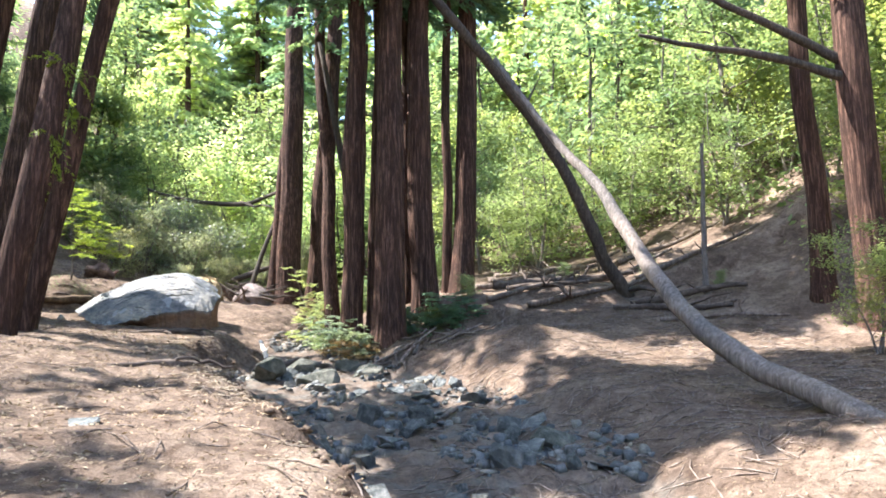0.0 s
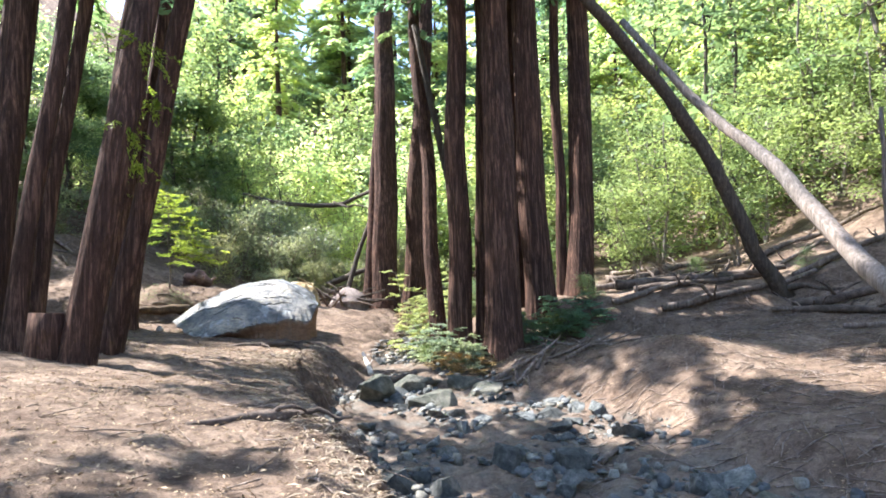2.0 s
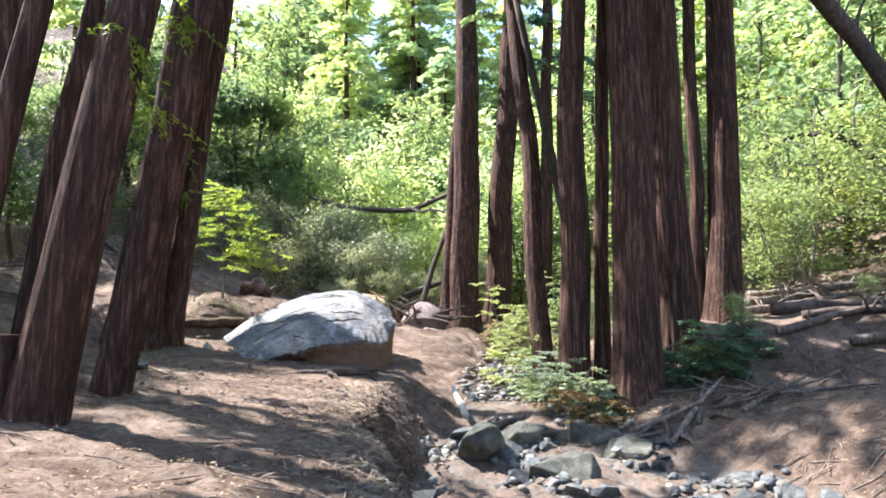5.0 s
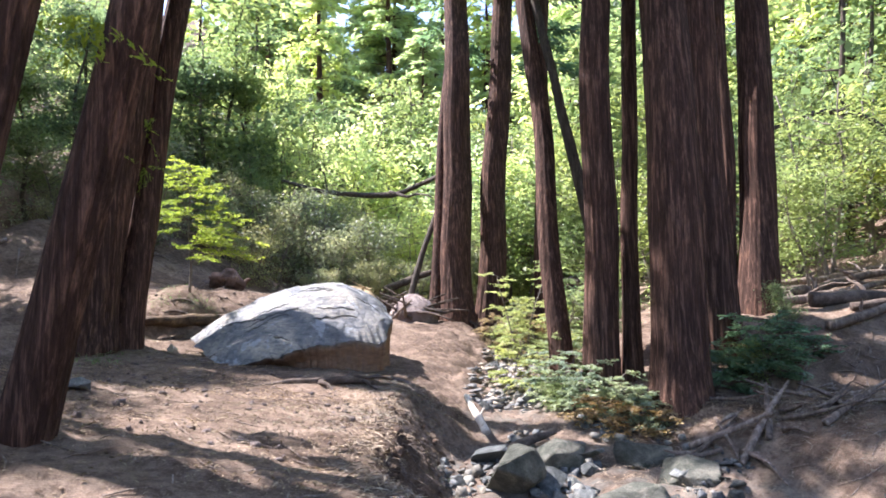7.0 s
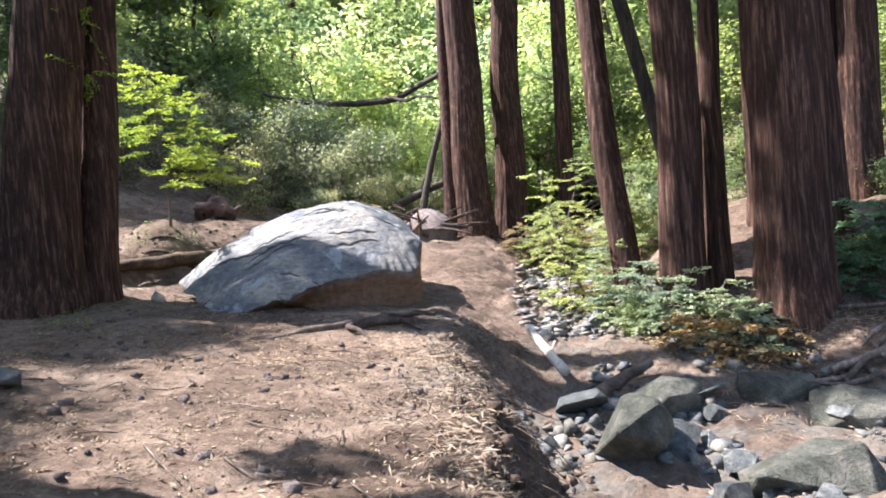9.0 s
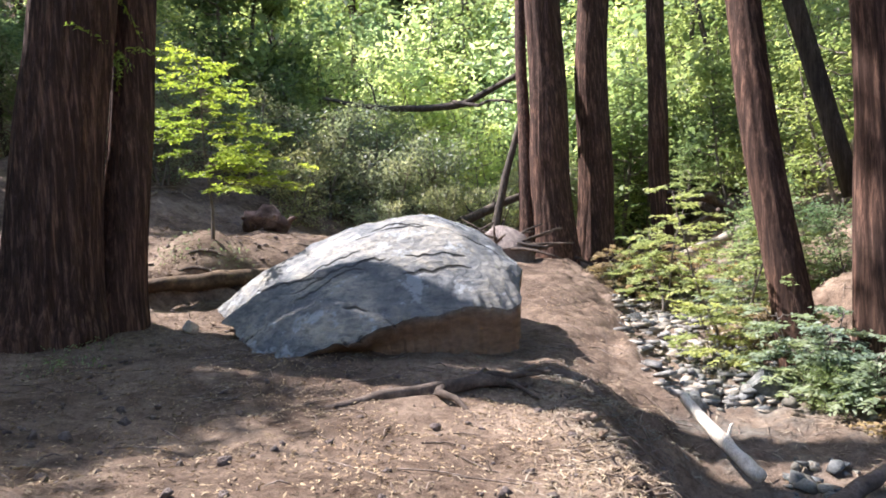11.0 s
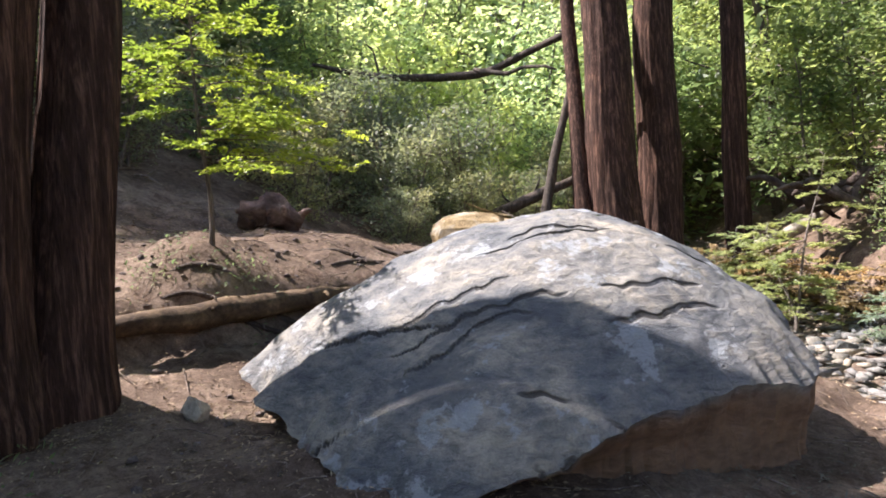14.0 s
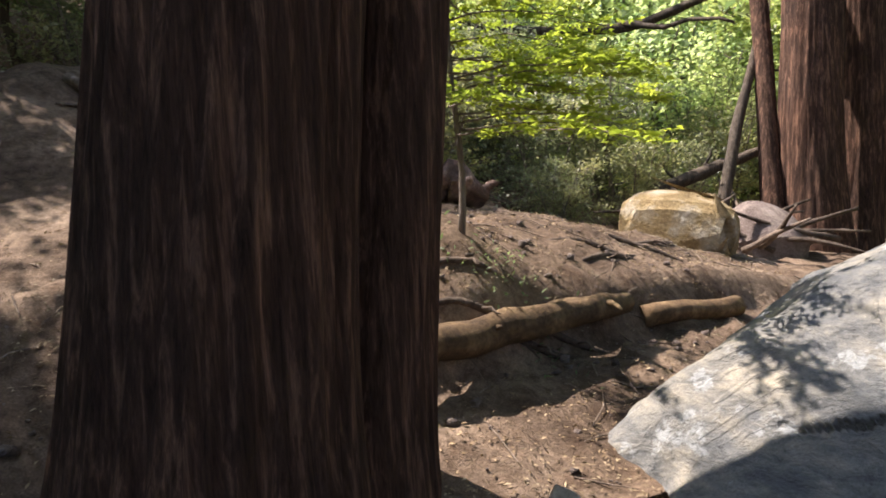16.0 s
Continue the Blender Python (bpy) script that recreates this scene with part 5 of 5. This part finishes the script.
pebbles = child("gravel", mesh_np("gravel", np.concatenate(Vs), np.concatenate(Fs), M_PEBBLE), bed)
tagged(pebbles, "small grey creek pebbles", kind="stuff")

# Pale cobbles: part of the sunlit creek's brightness is in their colour.
SHARDS = [hull_mesh("shard", srng, 8, (1.0, 0.8, f), M_PALESTONE, 0.0) for f in (0.22, 0.3, 0.4, 0.26)]
SHARDS = [(np.array([v.co[:] for v in m.vertices]), np.array([p.vertices[:] for p in m.polygons])) for m in SHARDS]
Vs, Fs, n = [], [], 0
for _ in range(2600):
    y = srng.uniform(18.8, 30)
    e, r = np.interp(y, YS, EDGE) + 0.9, np.interp(y, YS, RIGHT) + 0.4
    x = srng.uniform(e, max(r, e + 0.4))
    s = 0.03 + 0.2 * srng.random() ** 3
    ico, icoF = SHARDS[int(srng.integers(0, 4))]
    a = srng.uniform(0, 6.28)
    c, d = math.cos(a), math.sin(a)
    Vs.append(ico @ np.array(((c, d, 0), (-d, c, 0), (0, 0, 1))) * s + np.array((x, y, H(x, y) + s * 0.2))), Fs.append(icoF + n)
    n += len(ico)
tagged(child("cobbles", mesh_np("cobbles", np.concatenate(Vs), np.concatenate(Fs), M_PALESTONE), bed), "pale creek cobbles, sunlight partly in their colour", kind="stuff")

C = []
while len(C) < 60000:
    x, y = srng.uniform(-16.5, 8), srng.uniform(1.0, 27)
    z, g = land(x, y)
    if srng.random() < (0.12 if g > 0.4 else 0.25 + 0.75 * max(0.0, noise.noise((x * 0.5, y * 0.5, 2)) + 0.4)):
        C.append((x, y, z + 0.008 + 0.01 * srng.random()))
for x0, x1, y0, y1, n in ((-13.5, -5.5, 10.5, 18.5, 24000), (-15.5, -10.2, 17.5, 25.5, 12000), (-6, 1, 1.5, 9, 14000), (-1, 8, 1.5, 17, 26000)):
    for _ in range(n):
        x, y = srng.uniform(x0, x1), srng.uniform(y0, y1)
        z, g = land(x, y)
        if g < 0.3 and noise.noise((x * 1.3, y * 1.3, 7)) + 0.5 * noise.noise((x * 4, y * 4, 7)) > srng.uniform(-0.5, 0.4):
            C.append((x, y, z + 0.008 + 0.012 * srng.random()))
V, Q = leaves(np.array(C), 0.040, srng, 0.3, 0.2)
tagged(new("leaf_litter", mesh_np("leaf_litter", V, Q, M_LITTER)), "dry brown leaves and bark crumbs strewn over the floor", "leaf litter", kind="stuff")
tw = []
for _ in range(2600):
    x, y = srng.uniform(-16, 8), srng.uniform(1.5, 26)
    a, L = srng.uniform(0, 6.28), srng.uniform(0.08, 0.5)
    bx, by = x + math.cos(a) * L, y + math.sin(a) * L
    tw.append(tube([(x, y, H(x, y) + 0.01), ((x + bx) / 2 + srng.normal() * 0.02, (y + by) / 2, H((x + bx) / 2, (y + by) / 2) + 0.02), (bx, by, H(bx, by) + 0.012)], (0.005, 0.006, 0.003), 4, cap=False))
for _ in range(1800):
    x, y = srng.uniform(-0.5, 8), srng.uniform(6, 20)
    a, L = srng.uniform(0, 6.28), srng.uniform(0.12, 0.6)
    bx, by = x + math.cos(a) * L, y + math.sin(a) * L
    tw.append(tube([(x, y, H(x, y) + 0.012), ((x + bx) / 2 + srng.normal() * 0.03, (y + by) / 2, H((x + bx) / 2, (y + by) / 2) + 0.03), (bx, by, H(bx, by) + 0.015)], (0.008, 0.009, 0.004), 4, cap=False))
tagged(new("twigs", mesh_np("twigs", *join(tw), M_DEADWOOD)), "thin dry twigs strewn over the floor", "twigs", kind="stuff")


# ---- the broken bank: clods, hanging rootlets and dry needles ----
hang = []
for _ in range(420):
    y = srng.uniform(5, 19) if srng.random() < 0.4 else srng.uniform(12.5, 17.2)
    e = np.interp(y, YS, EDGE) + srng.normal() * 0.2 + 0.1
    z = H(e, y)
    L = srng.uniform(0.1, 0.45)
    tip = (e + srng.uniform(0.05, 0.35), y + srng.normal() * 0.15, z - L)
    hang.append(tube(bent((e - 0.1, y, z + 0.01), tip, 4, -0.06, 0.12, srng.uniform(0, 99)), np.linspace(0.007, 0.002, 5), 4, cap=False))
tagged(new("bank_rootlets", mesh_np("bank_rootlets", *join(hang), M_DEADWOOD)), "dry rootlets hanging from the broken bank", "roots", kind="stuff")
Vs, Fs, n = [], [], 0
for _ in range(900):
    y = srng.uniform(3, 16.5)
    x = np.interp(y, YS, EDGE) + srng.uniform(-0.1, 1.1)
    s = 0.02 + 0.07 * srng.random() ** 2
    ico, icoF = SHAPES[int(srng.integers(0, 8))]
    a = srng.uniform(0, 6.28)
    c, d = math.cos(a), math.sin(a)
    Vs.append(ico @ np.array(((c, d, 0), (-d, c, 0), (0, 0, 1))) * s + np.array((x, y, H(x, y) + s * 0.1))), Fs.append(icoF + n)
    n += len(ico)
tagged(new("earth_clods", mesh_np("earth_clods", np.concatenate(Vs), np.concatenate(Fs), M_GROUND)), "crumbled earth clods on the creek bank", "earth", kind="stuff")
C = []
for _ in range(9000):
    y = srng.uniform(5, 18)
    x = np.interp(y, YS, EDGE) + srng.normal() * 0.35
    C.append((x, y, H(x, y) + 0.012))
for _ in range(7000):
    x, y = -1.8 + srng.normal() * 1.6, 17.3 + srng.normal() * 0.9
    C.append((x, y, H(x, y) + 0.015 + 0.03 * srng.random()))
tagged(new("needle_litter", mesh_np("needle_litter", *leaves(np.array(C), 0.13, srng, 0.08, 0.2), M_LITTER)), "dry reddish needles along the bank", "leaf litter", kind="stuff")

Vs, Fs, n = [], [], 0
for i in range(1100):
    if i < 500:
        x, y = srng.uniform(-15.2, -10.8), srng.uniform(17.2, 24.5)
    else:
        x, y = srng.uniform(-12.5, -6), srng.uniform(11, 17)
    s = 0.012 + 0.05 * srng.random() ** 3
    ico, icoF = SHAPES[int(srng.integers(0, 8))]
    a = srng.uniform(0, 6.28)
    p, q = math.cos(a), math.sin(a)
    Vs.append(ico @ np.array(((p, q, 0), (-q, p, 0), (0, 0, 1))) * s + np.array((x, y, H(x, y) + s * 0.15))), Fs.append(icoF + n)
    n += len(ico)
tagged(new("path_crumbs", mesh_np("path_crumbs", np.concatenate(Vs), np.concatenate(Fs), M_DUSTROCK)), "small stones and bark crumbs on the trodden earth", "pebbles", kind="stuff")
for i in range(9):
    ax, ay = -13.6 + 0.26 * i + srng.normal() * 0.25, 19.1 + 0.5 * i + srng.normal() * 0.3
    a, L = srng.uniform(-0.4, 1.3), srng.uniform(0.5, 1.2)
    pts = [on(ax + math.cos(a) * L * f, ay + math.sin(a) * L * f, u) for f, u in ((0, -0.02), (0.3, 0.02), (0.7, 0.025), (1.0, -0.02))]
    timber("surface_root", "thin brown root lying on the earth terrace", pts, (0.02, 0.034, 0.028, 0.012), M_ROOT, 8, 0.35, "root", ((0.5, (0.5, -0.6, 0.0), 0.35, 0.015),), 4)
C = []
for cx, cy, n in ((-12.6, 20.0, 120), (-13.5, 19.7, 120), (-12.9, 17.1, 90), (-12.1, 16.2, 110)):
    for _ in range(n):
        x, y = cx + srng.normal() * 0.22, cy + srng.normal() * 0.22
        C.append((x, y, H(x, y) + 0.02 + 0.06 * srng.random()))
tagged(new("low_weeds", mesh_np("low_weeds", *leaves(np.array(C), 0.06, srng, 0.3, 0.6), M_LEAF)), "low green weeds on the bare earth", "weeds", kind="stuff")
